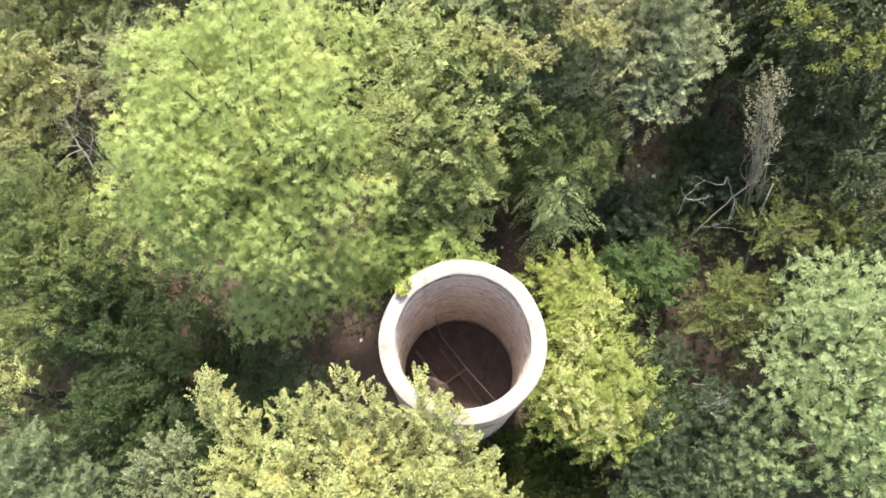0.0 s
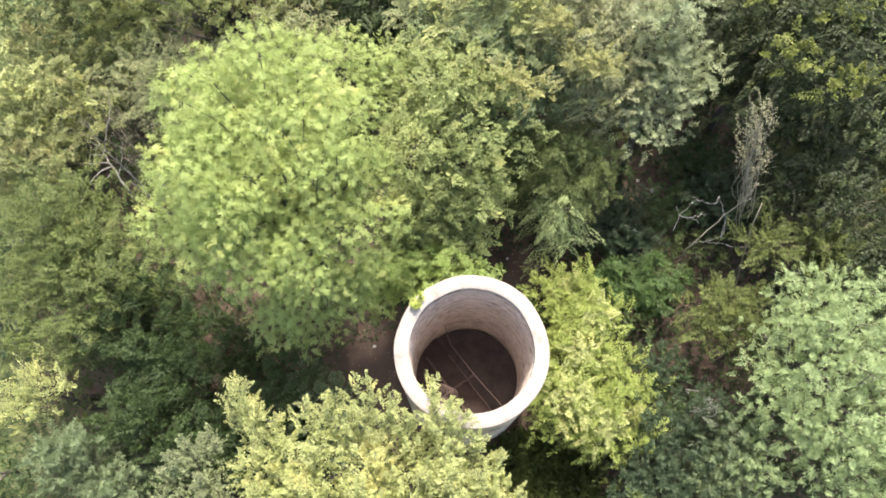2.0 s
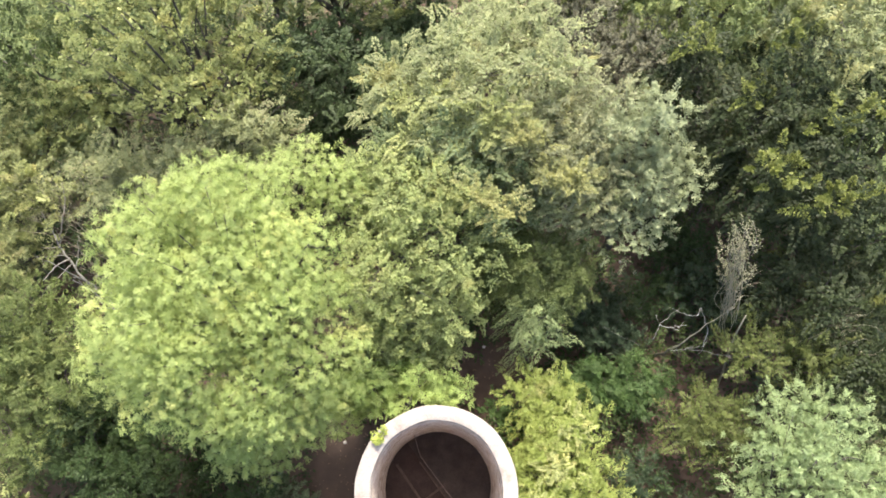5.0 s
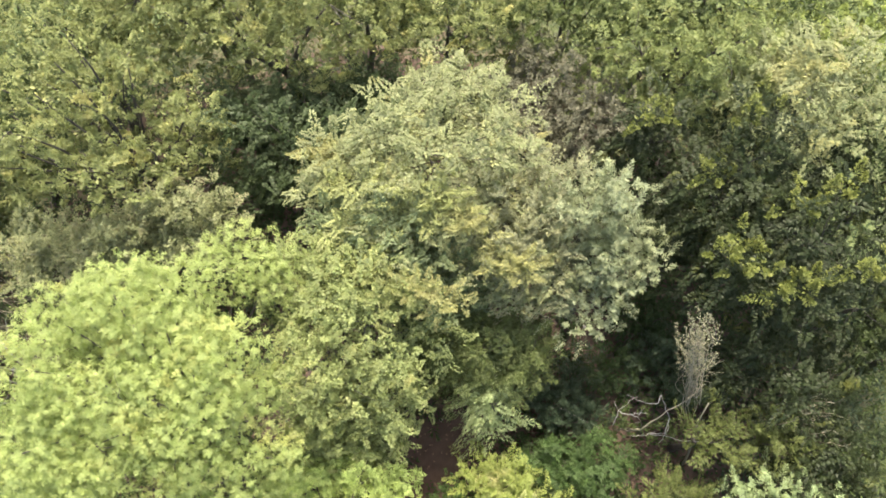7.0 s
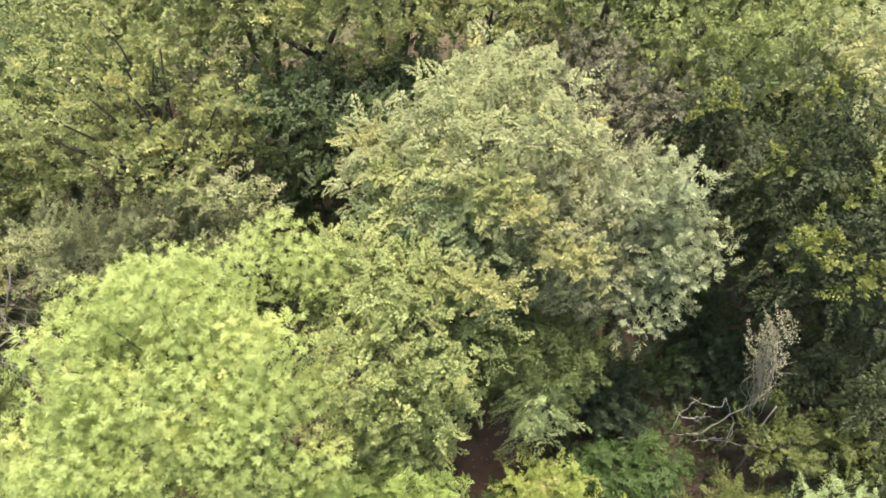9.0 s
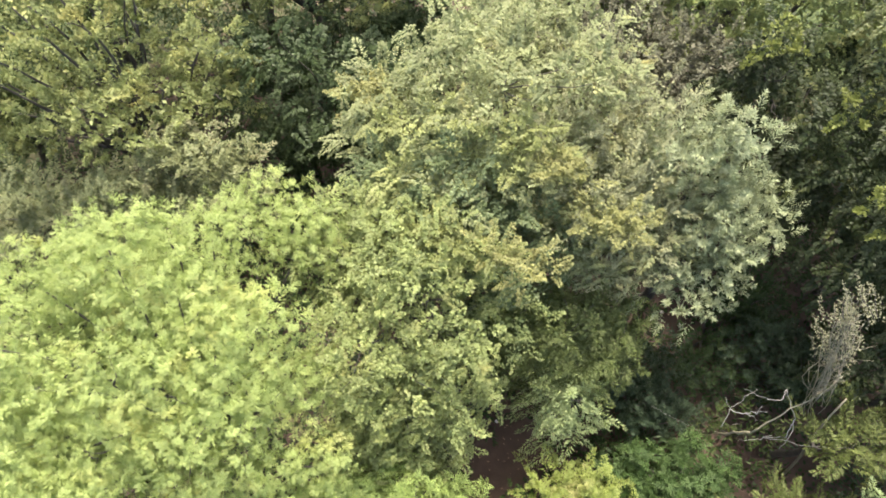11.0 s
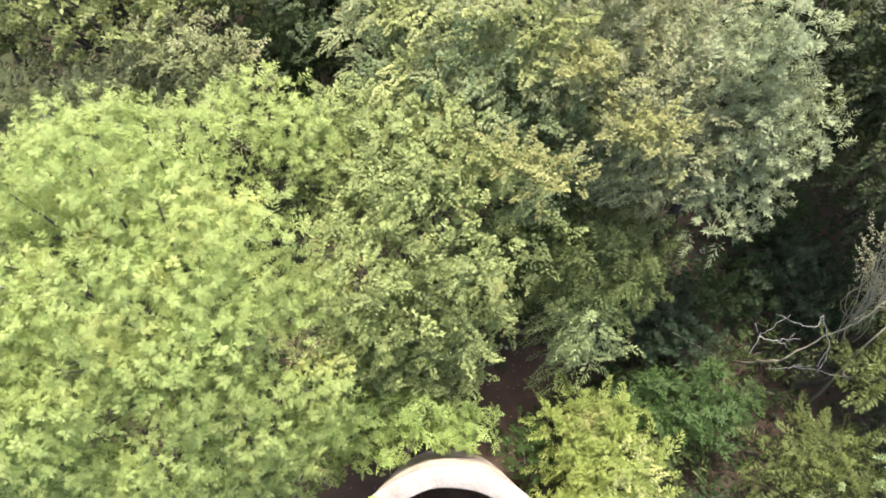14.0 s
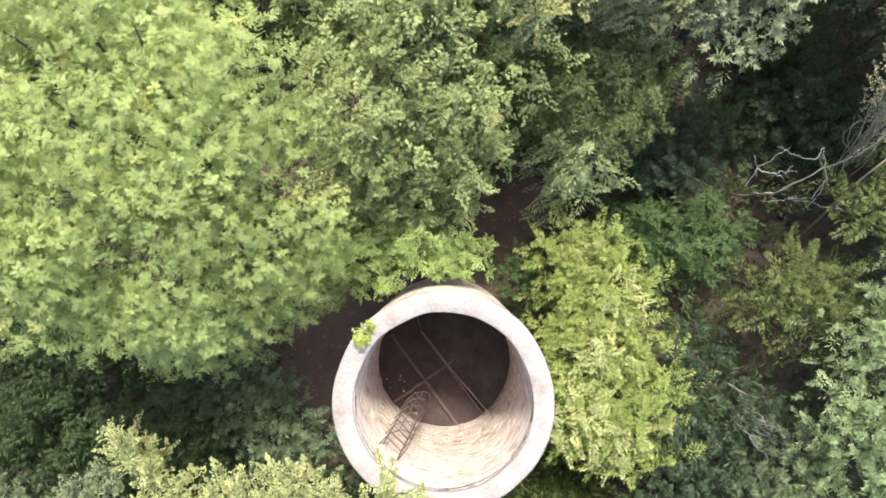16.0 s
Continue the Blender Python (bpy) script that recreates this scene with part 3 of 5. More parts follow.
beam((-0.91, 4.76, FLOOR + 0.10), (0.93, 2.30, FLOOR + 0.10), 0.08, 0.10, "rusty steel joist across the floor")
beam((-0.81, 2.94, FLOOR + 0.36), (0.85, 4.13, FLOOR + 0.36), 0.07, 0.08, "rusty steel cross bar")
beam((-0.10, 4.86, FLOOR + 0.06), (1.78, 2.40, FLOOR + 0.06), 0.05, 0.12, "rusty edge joist of the half floor")


def build_ladder():
    """A caged steel ladder that leans on the wall."""
    foot = (Vector((-0.19, 3.33, FLOOR)), Vector((0.13, 3.01, FLOOR)))
    head = (Vector((-0.75, 2.93, 6.45)), Vector((-0.43, 2.61, 6.45)))
    org = (foot[0] + foot[1]) / 2
    root = thing("ladder", "rusty steel ladder with safety hoops leaning inside the tower", "ladder", org)
    o = np.array(org)
    for a, b in zip(foot, head):
        mesh_object("rail", *tube_arrays(np.array([a.lerp(b, k / 3) for k in range(4)]) - o, [0.02] * 4, 6), M_RUST, root)
    for k in range(11):
        a, b = (f.lerp(h, 0.04 + k / 11.5) for f, h in zip(foot, head))
        mesh_object("rung", *tube_arrays(np.array([a, a.lerp(b, 0.5), b]) - o, [0.013] * 3, 6), M_RUST, root)
    out = Vector((0.7, 0.7, 0.1)).normalized()
    across = (foot[1] - foot[0]).normalized()
    for k in range(6):
        m = foot[0].lerp(head[0], 0.30 + k * 0.13).lerp(foot[1].lerp(head[1], 0.30 + k * 0.13), 0.5)
        arc = [m + across * 0.27 * math.cos(w) + out * 0.50 * math.sin(w) for w in np.linspace(math.pi + 0.3, -0.3, 15)]
        mesh_object("hoop", *tube_arrays(np.array(arc) - o, [0.012] * 15, 5), M_RUST, root)
    for w in (math.pi * 0.72, math.pi * 0.5, math.pi * 0.28):
        p = [foot[0].lerp(head[0], q).lerp(foot[1].lerp(head[1], q), 0.5) + across * 0.27 * math.cos(w) + out * 0.50 * math.sin(w) for q in (0.30, 0.6, 0.95)]
        mesh_object("strap", *tube_arrays(np.array(p) - o, [0.01] * 3, 5), M_RUST, root)


build_ladder()


# ---- trees and shrubs ----
def masses(centre, radii, n, size, seed, low=-0.1, rough=(0.9, 1.06)):
    """Rounded leaf masses over a dome, so that a large crown is lumpy with shaded hollows."""
    r = np.random.default_rng(seed)
    d = unit(fibonacci(n, low) + r.normal(0, 0.12, (n, 3)))
    mid = np.array(centre) + np.array(radii) * d * r.uniform(*rough, (n, 1))
    s = size * r.uniform(0.75, 1.25, n)
    return [(*(float(q) for q in m), float(k), float(k), float(k) * 0.85) for m, k in zip(mid, s)]


tree("ash_tree", (-5.2, 9.0), [
    (-5.2, 9.3, 7.6, 2.0, 2.2, 2.3), (-5.5, 5.15, 6.0, 0.7, 0.55, 0.7), (-3.1, 5.6, 6.2, 0.45, 0.35, 0.4), (-4.3, 4.95, 5.4, 0.6, 0.5, 0.5), (-5.5, 4.7, 5.7, 0.5, 0.4, 0.45), (-3.7, 5.3, 5.9, 0.5, 0.45, 0.5), (-4.9, 4.85, 5.6, 0.5, 0.45, 0.5),
    (-5.0, 5.3, 6.9, 0.7, 0.6, 0.6), (-6.0, 6.0, 8.0, 0.7, 0.55, 0.6), (-7.5, 6.8, 8.9, 0.75, 0.6, 0.6), (-6.7, 6.45, 8.5, 0.7, 0.55, 0.6),
    (-4.2, 5.7, 6.9, 0.7, 0.6, 0.6), (-3.1, 6.25, 6.2, 0.7, 0.55, 0.65), (-3.7, 5.9, 7.8, 0.75, 0.65, 0.65), (-5.4, 5.9, 8.8, 0.8, 0.7, 0.7), (-7.0, 6.3, 9.3, 0.8, 0.7, 0.7), (-4.3, 6.3, 9.0, 0.8, 0.7, 0.7),
    (-2.6, 6.7, 7.4, 0.7, 0.6, 0.65), (-3.0, 7.1, 9.0, 0.8, 0.7, 0.7), (-2.0, 7.7, 8.2, 0.7, 0.6, 0.7), (-8.2, 7.35, 9.2, 0.7, 0.6, 0.6), (-3.3, 13.1, 8.5, 0.95, 0.8, 0.8), (-2.4, 12.5, 8.6, 0.8, 0.7, 0.8)]
    + masses((-5.25, 9.35, 8.4), (3.1, 3.15, 3.45), 36, 0.78, 3, -0.08, (0.70, 1.12)),
    "ash", M_ASH, "broad ash tree with bright yellow-green feathery leaves", seed=11, twigs=0.1)
tree("elder_shrub", (-0.6, 7.2), [(-2.6, 6.8, 4.5, 0.95, 0.7, 1.1), (-1.4, 7.0, 4.9, 0.95, 0.75, 1.2), (-0.2, 7.05, 5.0, 0.95, 0.7, 1.1), (0.75, 6.95, 4.3, 0.6, 0.5, 0.9)],
     "elder", M_ELDER, "fresh green elder with star-shaped leaf tufts behind the tower", "shrub", seed=48)
tree("plum_tree", (0.0, 10.4), [
    (0.3, 11.2, 7.3, 1.7, 1.7, 2.2), (-0.9, 10.2, 7.5, 1.2, 1.6, 2.2), (-0.5, 12.9, 7.2, 1.4, 1.3, 1.9), (0.9, 9.6, 5.4, 1.1, 1.2, 2.0), (-0.6, 8.9, 5.5, 1.3, 1.0, 2.0),
    (0.35, 8.5, 4.4, 0.9, 0.85, 1.6), (-1.7, 12.4, 7.4, 1.0, 1.1, 1.8), (0.9, 9.1, 4.8, 0.6, 0.6, 1.4), (-1.2, 8.2, 4.8, 0.9, 0.8, 1.5)],
    "olive", M_OLIVE, "dense olive-green tree with small drooping leaves", seed=12)
# The lower south lobes have the crown's shade painted into their green.
tree("field_maple", (2.2, 15.0), [
    (2.0, 15.9, 7.9, 2.5, 2.4, 3.1), (2.9, 18.2, 7.0, 1.6, 1.5, 2.2), (-0.4, 15.9, 7.2, 1.2, 1.4, 1.6), (3.9, 13.9, 7.3, 1.7, 1.5, 2.2)],
    "maple", M_MAPLE, "tall field maple with olive leaves and yellowing patches",
    extra=[("green leaves on the lower crown, darkened for its own shade", M_MAPLESHADE, [(0.9, 13.9, 7.2, 1.8, 1.5, 2.3), (2.3, 12.6, 6.8, 1.4, 0.9, 1.8), (0.0, 14.2, 6.8, 1.0, 1.0, 1.6)], "maple"),
           ("dry buff sprays on one side of the crown", M_DRYBUFF, [(4.3, 13.9, 7.7, 1.4, 1.3, 2.0), (4.7, 15.2, 7.4, 1.8, 1.8, 2.4), (5.0, 12.9, 6.3, 1.1, 1.1, 1.6)], "dry"),
           ("yellow-green sprays over the shade-darkened leaves", M_OLIVESPRAY, [(0.5, 14.9, 9.9, 0.45, 0.3, 0.25), (1.4, 14.5, 9.9, 0.5, 0.3, 0.25), (1.7, 13.8, 9.3, 0.6, 0.25, 0.25), (-0.1, 13.9, 9.0, 0.4, 0.35, 0.3), (2.4, 14.3, 9.8, 0.55, 0.4, 0.3), (-0.6, 15.2, 8.9, 0.4, 0.3, 0.3), (0.7, 13.2, 9.0, 0.4, 0.3, 0.25)], "maple"),
           ("yellowed leaves at a branch end", M_GOLD, [(2.5, 11.6, 9.0, 0.5, 0.3, 0.3), (1.9, 11.9, 9.1, 0.5, 0.25, 0.25)], "dry"),
           ("olive branch reaching over the plum tree", M_OLIVESPRAY, [(1.2, 12.0, 9.2, 0.5, 0.25, 0.25), (0.5, 12.3, 9.1, 0.5, 0.25, 0.25), (-0.2, 12.5, 9.0, 0.45, 0.25, 0.25)], "dry"),
           ("yellowing sprays along the crown edge", M_GOLD, [(4.1, 12.6, 9.0, 0.6, 0.3, 0.3), (4.7, 12.8, 8.7, 0.4, 0.3, 0.3), (3.2, 13.6, 9.6, 0.4, 0.35, 0.3)], "dry"),
           ("pale shoot at the crown edge", M_GOLD, [(-1.5, 16.6, 8.0, 0.45, 0.2, 0.2), (-0.9, 16.2, 8.4, 0.35, 0.25, 0.25)], "dry")], seed=13)
tree("grey_willow", (7.2, 13.2), [(6.7, 14.6, 7.5, 1.3, 1.2, 1.9), (7.6, 13.5, 6.7, 1.3, 1.2, 1.4), (7.1, 12.2, 6.0, 1.0, 1.0, 0.9), (6.1, 12.6, 6.0, 0.8, 0.8, 0.8)],
     "silver", M_SILVER, "grey-leaved willow beside a dark clearing", seed=14)
tree("hanging_shrub", (4.0, 11.6), [(3.6, 11.0, 4.5, 1.3, 1.1, 2.0), (4.8, 10.9, 4.2, 0.9, 0.8, 1.8), (2.7, 11.3, 4.8, 0.8, 0.8, 1.6)],
     "drape", M_TRAIL, "green shrub with long hanging shoots", "shrub", seed=15)
tree("pale_shrub", (4.3, 9.5), [(3.8, 9.6, 4.2, 0.42, 0.55, 1.9), (4.1, 9.0, 3.2, 0.38, 0.45, 1.3)],
     "drape", M_WEEP, "pale grey-green weeping shrub beside the path", "shrub", seed=16)
tree("lime_shrub", (4.6, 4.8), [(3.6, 7.2, 2.8, 0.6, 0.6, 1.1), (4.35, 6.85, 2.6, 0.9, 0.9, 1.4), (4.9, 5.7, 2.5, 1.2, 1.4, 1.5), (4.1, 4.4, 2.6, 1.0, 1.3, 1.6), (4.1, 3.0, 2.7, 1.1, 1.1, 1.6),
     (5.8, 3.3, 2.4, 1.2, 1.4, 1.5), (5.7, 2.0, 2.2, 1.1, 0.9, 1.4)],
     "feather", M_LIME, "bright yellow-green shrub growing against the tower", "shrub",
     extra=[("cream seed heads among the leaves", M_BUFF, [(4.0, 2.9, 4.1, 0.7, 0.6, 0.45), (4.5, 4.4, 4.0, 0.5, 0.6, 0.4), (5.1, 2.3, 3.6, 0.6, 0.5, 0.45), (5.0, 5.9, 3.8, 0.4, 0.5, 0.35)], "dry")], seed=17)
tree("small_shrub", (2.7, 6.35), [(2.65, 6.4, 1.8, 0.6, 0.5, 0.8), (3.15, 6.1, 1.8, 0.55, 0.55, 0.8)],
     "bush", M_FRESH, "small green shrub at the foot of the tower", "shrub", seed=18)
tree("sallow_shrub", (6.4, 9.6), [(6.6, 9.7, 1.7, 1.0, 0.9, 1.1), (5.6, 10.2, 2.0, 0.7, 0.7, 1.2), (7.4, 9.1, 1.5, 0.8, 0.7, 1.0)],
     "silver", M_SALLOW, "low dark grey-green sallow beside the path", "shrub", seed=47)
tree("elder_shrub", (6.8, 7.5), [(6.4, 7.6, 1.6, 1.1, 0.9, 1.3), (7.6, 7.5, 1.7, 1.1, 0.9, 1.4)],
     "star", M_FRESH, "fresh green elder shrub in half shade", "shrub", seed=19)
tree("broom_shrub", (9.5, 6.2), [(9.4, 6.3, 3.2, 0.8, 0.8, 1.3), (10.2, 6.0, 3.1, 0.7, 0.7, 1.2), (9.0, 5.6, 2.6, 0.5, 0.5, 0.9)],
     "plume", M_PLUME, "feathery yellow-green shrub below the willow", "shrub", seed=20, group="feathery shrubs")
tree("broom_shrub", (11.0, 8.2), [(11.0, 8.2, 4.0, 0.6, 0.6, 1.5), (11.4, 8.9, 3.6, 0.4, 0.4, 1.0)],
     "plume", M_PLUME, "taller feathery shrub near the dead branches", "shrub", seed=21, group="feathery shrubs")
tree("broom_shrub", (13.0, 8.2), [(13.0, 8.2, 4.0, 0.75, 0.7, 1.5)],
     "plume", M_PLUME, "feathery light green shrub behind the willow", "shrub", seed=22, group="feathery shrubs")
tree("white_willow", (10.9, 2.9), [(12.2, 3.3, 4.4, 2.0, 2.7, 2.0)] + masses((12.5, 3.3, 4.8), (2.3, 3.3, 2.2), 34, 0.72, 8, -0.2) + [(10.3, 2.3, 4.1, 0.7, 0.8, 0.8), (10.0, 0.9, 3.8, 0.8, 0.8, 0.9)],
     "white", M_WILLOW, "round white willow with pale silvery green leaves", seed=23)
tree("sallow_shrub", (7.2, 1.8), [(7.2, 1.9, 2.4, 1.3, 1.6, 1.6), (7.4, 4.2, 1.9, 0.8, 0.9, 1.2), (8.8, 2.4, 2.2, 0.9, 1.0, 1.3), (6.8, 0.0, 2.4, 1.3, 1.1, 1.5), (8.2, -0.6, 2.8, 1.3, 1.1, 1.6)],
     "silver", M_SALLOW, "low grey-green sallow below the willow", "shrub", seed=24)
tree("sallow_shrub", (9.4, 3.0), [(9.6, 1.9, 3.1, 0.8, 0.8, 1.3), (9.2, 0.4, 2.8, 0.9, 0.9, 1.3)],
     "silver", M_GREY, "grey-green sallow beside the white willow", "shrub", seed=58)
BUFF = [(-3.2, 0.6, 5.9, 1.9, 1.2, 1.4), (-1.0, 0.5, 6.1, 1.2, 1.0, 1.4), (-5.2, 0.5, 5.0, 1.1, 0.9, 1.5), (0.6, 0.0, 5.5, 0.9, 0.8, 1.5), (-3.0, -0.8, 5.6, 2.4, 1.1, 1.9), (0.0, -0.8, 5.4, 1.5, 1.0, 1.7)]


def leafy_shoots(root, lines, material, label, seed, width=0.26, n=170, size=0.072):
    """Tapering shoots from base to tip, set with small leaves that get shorter towards the tip."""
    r = np.random.default_rng(seed)
    o = np.array([root.location.x, root.location.y, 0.0])
    P, A, Nn, S, stems = [], [], [], [], []
    for a, b in lines:
        a, b = np.array(a, float), np.array(b, float)
        m = int(n * np.linalg.norm(b - a))
        path = bent(r, a, b, 0.06, 9)
        u = r.uniform(0, 1, m) ** 0.85
        axis = np.stack([np.interp(u, np.linspace(0, 1, 9), path[:, k]) for k in range(3)], 1)
        w = r.integers(0, 7, m) * (2 * math.pi / 7) + r.normal(0, 0.22, m)
        side = np.stack([np.cos(w), np.sin(w), r.uniform(0.1, 0.6, m)], 1)
        P.append(axis + side * (width * (1.02 - u) ** 0.75 * r.uniform(0.1, 1, m))[:, None])
        A.append(side + unit(b - a) * 0.6 + r.normal(0, 0.35, (m, 3)))
        Nn.append(UP + side * 0.4 + r.normal(0, 0.25, (m, 3)))
        S.append(size * r.uniform(0.7, 1.25, m) * (1 - 0.3 * u))
        stems.append(tube_arrays(path - o, np.linspace(0.012, 0.004, 9), 3))
    P, A, Nn, S = (np.concatenate(q) for q in (P, A, Nn, S))
    v, t = leaves(P - o, A, Nn, S, "oval")
    mesh_object("crown", v, t, material, root, label)
    mesh_object("fine_branching", *joined(stems), M_BARK, root)["kind"] = "stuff"


def plume(rng, tip, run, sides=11):
    """One upright branch: a main shoot and side shoots that shorten towards the tip."""
    b = np.array(tip, float)
    a = b - np.array(run, float)
    w, long = unit(b - a), float(np.linalg.norm(b - a))
    e = unit(np.cross(w, [0.3, -0.4, 1.0]))
    f = np.cross(w, e)
    out = [(a, b)]
    for k in range(sides):
        u = 0.05 + 0.85 * k / sides
        g = k * 2.4 + rng.normal(0, 0.4)
        q = a + (b - a) * u
        d = unit(w * 0.95 + (math.cos(g) * e + math.sin(g) * f) * 0.8)
        out.append((q, q + d * long * (0.52 * (1 - u) + 0.10) * rng.uniform(0.7, 1.2)))
    return out


def standing(lobes, n, seed, lo=0.6, hi=1.2):
    """Shoots that stand up out of the top of a crown, leaning a little outwards and to the light."""
    r = np.random.default_rng(seed)
    out = []
    for _ in range(n):
        cx, cy, cz, rx, ry, rz = lobes[int(r.integers(0, len(lobes)))]
        w, q = r.uniform(0, 2 * math.pi), math.sqrt(r.uniform(0, 0.95))
        x, y = cx + rx * q * math.cos(w), cy + ry * q * math.sin(w)
        z = max(c + rr * math.sqrt(max(0.0, 1 - ((x - a) / p) ** 2 - ((y - b) / s) ** 2)) for a, b, c, p, s, rr in lobes)
        d = np.array([0.45 * (x - cx) / rx, 0.45 * (y - cy) / ry + 0.25, 1.0]) + r.normal(0, 0.15, 3)
        a = np.array([x, y, z - 0.35])
        out.append((a, a + unit(d) * r.uniform(lo, hi)))
    return out


buff = tree("buff_tree", (-2.6, 0.3), BUFF, "spiky", M_BUFF, "buff-green tree with upright shoots beside the tower", seed=25, thin=0.8)
plume_rng = np.random.default_rng(6)
BRANCHES = [((-6.40, 3.40, 7.1), (-0.25, 1.3, 1.2)), ((-5.75, 2.65, 6.9), (0.25, 1.0, 1.1)), ((-5.2, 2.3, 6.8), (0.1, 1.0, 1.2)), ((-4.15, 2.6, 7.8), (-0.2, 1.2, 1.5)), ((-3.45, 2.75, 8.0), (0.1, 1.2, 1.5)),
            ((-2.85, 2.45, 7.8), (0.0, 1.1, 1.4)), ((-2.38, 3.20, 8.5), (0.05, 1.5, 1.8)), ((-1.75, 2.65, 8.2), (0.15, 1.2, 1.6)), ((-1.35, 2.2, 7.9), (0.1, 1.0, 1.4)), ((-0.57, 3.05, 8.8), (-0.1, 1.7, 2.0)),
            ((-0.05, 2.5, 8.6), (0.3, 1.3, 1.7)), ((0.42, 2.18, 8.4), (0.5, 1.1, 1.6)), ((0.75, 1.75, 7.8), (0.3, 1.0, 1.5)), ((1.4, 1.2, 7.1), (0.3, 0.9, 1.4))]
lines = [q for tip, run in BRANCHES for q in plume(plume_rng, tip, run)]
for a, b in standing(BUFF, 46, 4, 1.0, 1.6):
    lines += plume(plume_rng, b, b - a, 9)
leafy_shoots(buff, lines, M_BUFF, "upright leafy branches", 13, 0.15, 150)
sapling = tree("buff_sapling", (-6.4, 1.4), [(-6.3, 2.0, 4.8, 0.3, 0.3, 0.5)], "sapling", M_BUFF, "slender pale sapling with upright shoots", "shrub", seed=26, girth=0.05)
leafy_shoots(sapling, [q for tip, run in (((-6.75, 3.3, 6.6), (-0.3, 1.3, 1.4)), ((-6.2, 2.9, 6.0), (0.1, 1.0, 1.2)), ((-6.9, 2.5, 5.6), (-0.3, 0.7, 0.9))) for q in plume(plume_rng, tip, run)],
             M_BUFF, "pale leafy shoots", 15, 0.13, 110)
tree("sallow_shrub", (-4.5, 2.8), [(-4.5, 3.1, 2.3, 0.9, 0.9, 1.2), (-4.0, 2.2, 2.4, 0.8, 0.7, 1.1), (-5.3, 2.8, 2.4, 0.7, 0.7, 1.2), (-3.3, 1.7, 2.1, 0.8, 0.7, 1.1)],
     "silver", M_GREY, "low grey-green sallow in the ash tree's shade", "shrub", seed=44)
# Hazels below the ash: its shade is in their leaf colour.
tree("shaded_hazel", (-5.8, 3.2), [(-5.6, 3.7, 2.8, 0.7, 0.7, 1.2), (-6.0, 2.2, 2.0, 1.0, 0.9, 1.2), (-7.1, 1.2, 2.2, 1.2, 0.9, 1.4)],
     "plume", M_SHADED, "feathery hazel with leaves darkened for the ash tree's shade", "shrub", seed=45)
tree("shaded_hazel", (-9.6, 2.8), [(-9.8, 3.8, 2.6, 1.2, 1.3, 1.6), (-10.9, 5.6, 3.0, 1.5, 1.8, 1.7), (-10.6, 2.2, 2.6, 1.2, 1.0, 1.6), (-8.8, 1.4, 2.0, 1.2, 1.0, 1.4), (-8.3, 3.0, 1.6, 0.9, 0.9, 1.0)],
     "plume", M_SHADED, "feathery hazel with leaves darkened for the ash tree's shade", "shrub", seed=46)
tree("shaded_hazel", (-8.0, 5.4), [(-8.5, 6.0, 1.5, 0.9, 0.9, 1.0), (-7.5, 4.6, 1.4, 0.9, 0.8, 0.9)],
     "plume", M_SHADED, "feathery hazel with leaves darkened for the ash tree's shade", "shrub", seed=49)
# Added low hazels, coloured dark to stand in for shade in the clearing.
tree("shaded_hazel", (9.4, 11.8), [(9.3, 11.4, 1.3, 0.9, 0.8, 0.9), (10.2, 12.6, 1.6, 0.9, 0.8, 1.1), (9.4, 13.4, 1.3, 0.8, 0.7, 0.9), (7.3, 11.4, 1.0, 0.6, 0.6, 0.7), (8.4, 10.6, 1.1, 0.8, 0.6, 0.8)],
     "plume", M_SHADED, "low feathery hazel with leaves darkened for the clearing's shade", "shrub", seed=50)
PALE = [(-8.0, 0.9, 4.3, 0.6, 0.5, 0.8), (-7.5, -0.1, 4.2, 0.8, 0.6, 0.9), (-8.7, -0.6, 4.3, 0.8, 0.6, 1.0)]
pale = tree("pale_sapling", (-7.9, 0.2), PALE, "sapling", M_PALE, "pale green sapling among dark undergrowth", "shrub", seed=27, girth=0.06)
lines = plume(plume_rng, (-8.25, 1.75, 5.6), (-0.2, 1.0, 1.2)) + plume(plume_rng, (-9.0, 0.8, 5.2), (-0.4, 0.8, 1.1))
for a, b in standing(PALE, 14, 7, 0.9, 1.3):
    lines += plume(plume_rng, b, b - a, 8)
leafy_shoots(pale, lines, M_PALE, "pale upright shoots", 16, 0.13, 120)
tree("hazel", (-12.8, 7.2), [(-11.7, 7.5, 3.9, 1.5, 1.7, 1.9), (-13.5, 8.7, 4.3, 1.8, 1.7, 2.1), (-13.6, 6.1, 3.8, 1.8, 1.8, 1.9)],
     "plume", M_HAZEL, "wide green hazel in the ash tree's shade", seed=28)
YELLOW = [(-13.3, 3.3, 4.2, 0.7, 0.7, 1.2), (-13.9, 2.6, 4.0, 0.7, 0.7, 1.2)]
yellow = tree("yellow_shrub", (-12.9, 3.1), YELLOW,
     "spiky", M_BUFF, "yellow-green shrub in the sun", "shrub", seed=29, thin=0.7)
leafy_shoots(yellow, standing(YELLOW, 16, 9), M_BUFF, "upright leafy shoots", 17)
tree("pale_shrub", (-12.2, 1.2), [(-12.5, 1.0, 3.4, 1.0, 0.8, 1.4), (-11.0, 0.0, 3.0, 1.0, 0.8, 1.3)],
     "silver", M_GREY, "pale grey-green shrub in the sun", "shrub", seed=30)
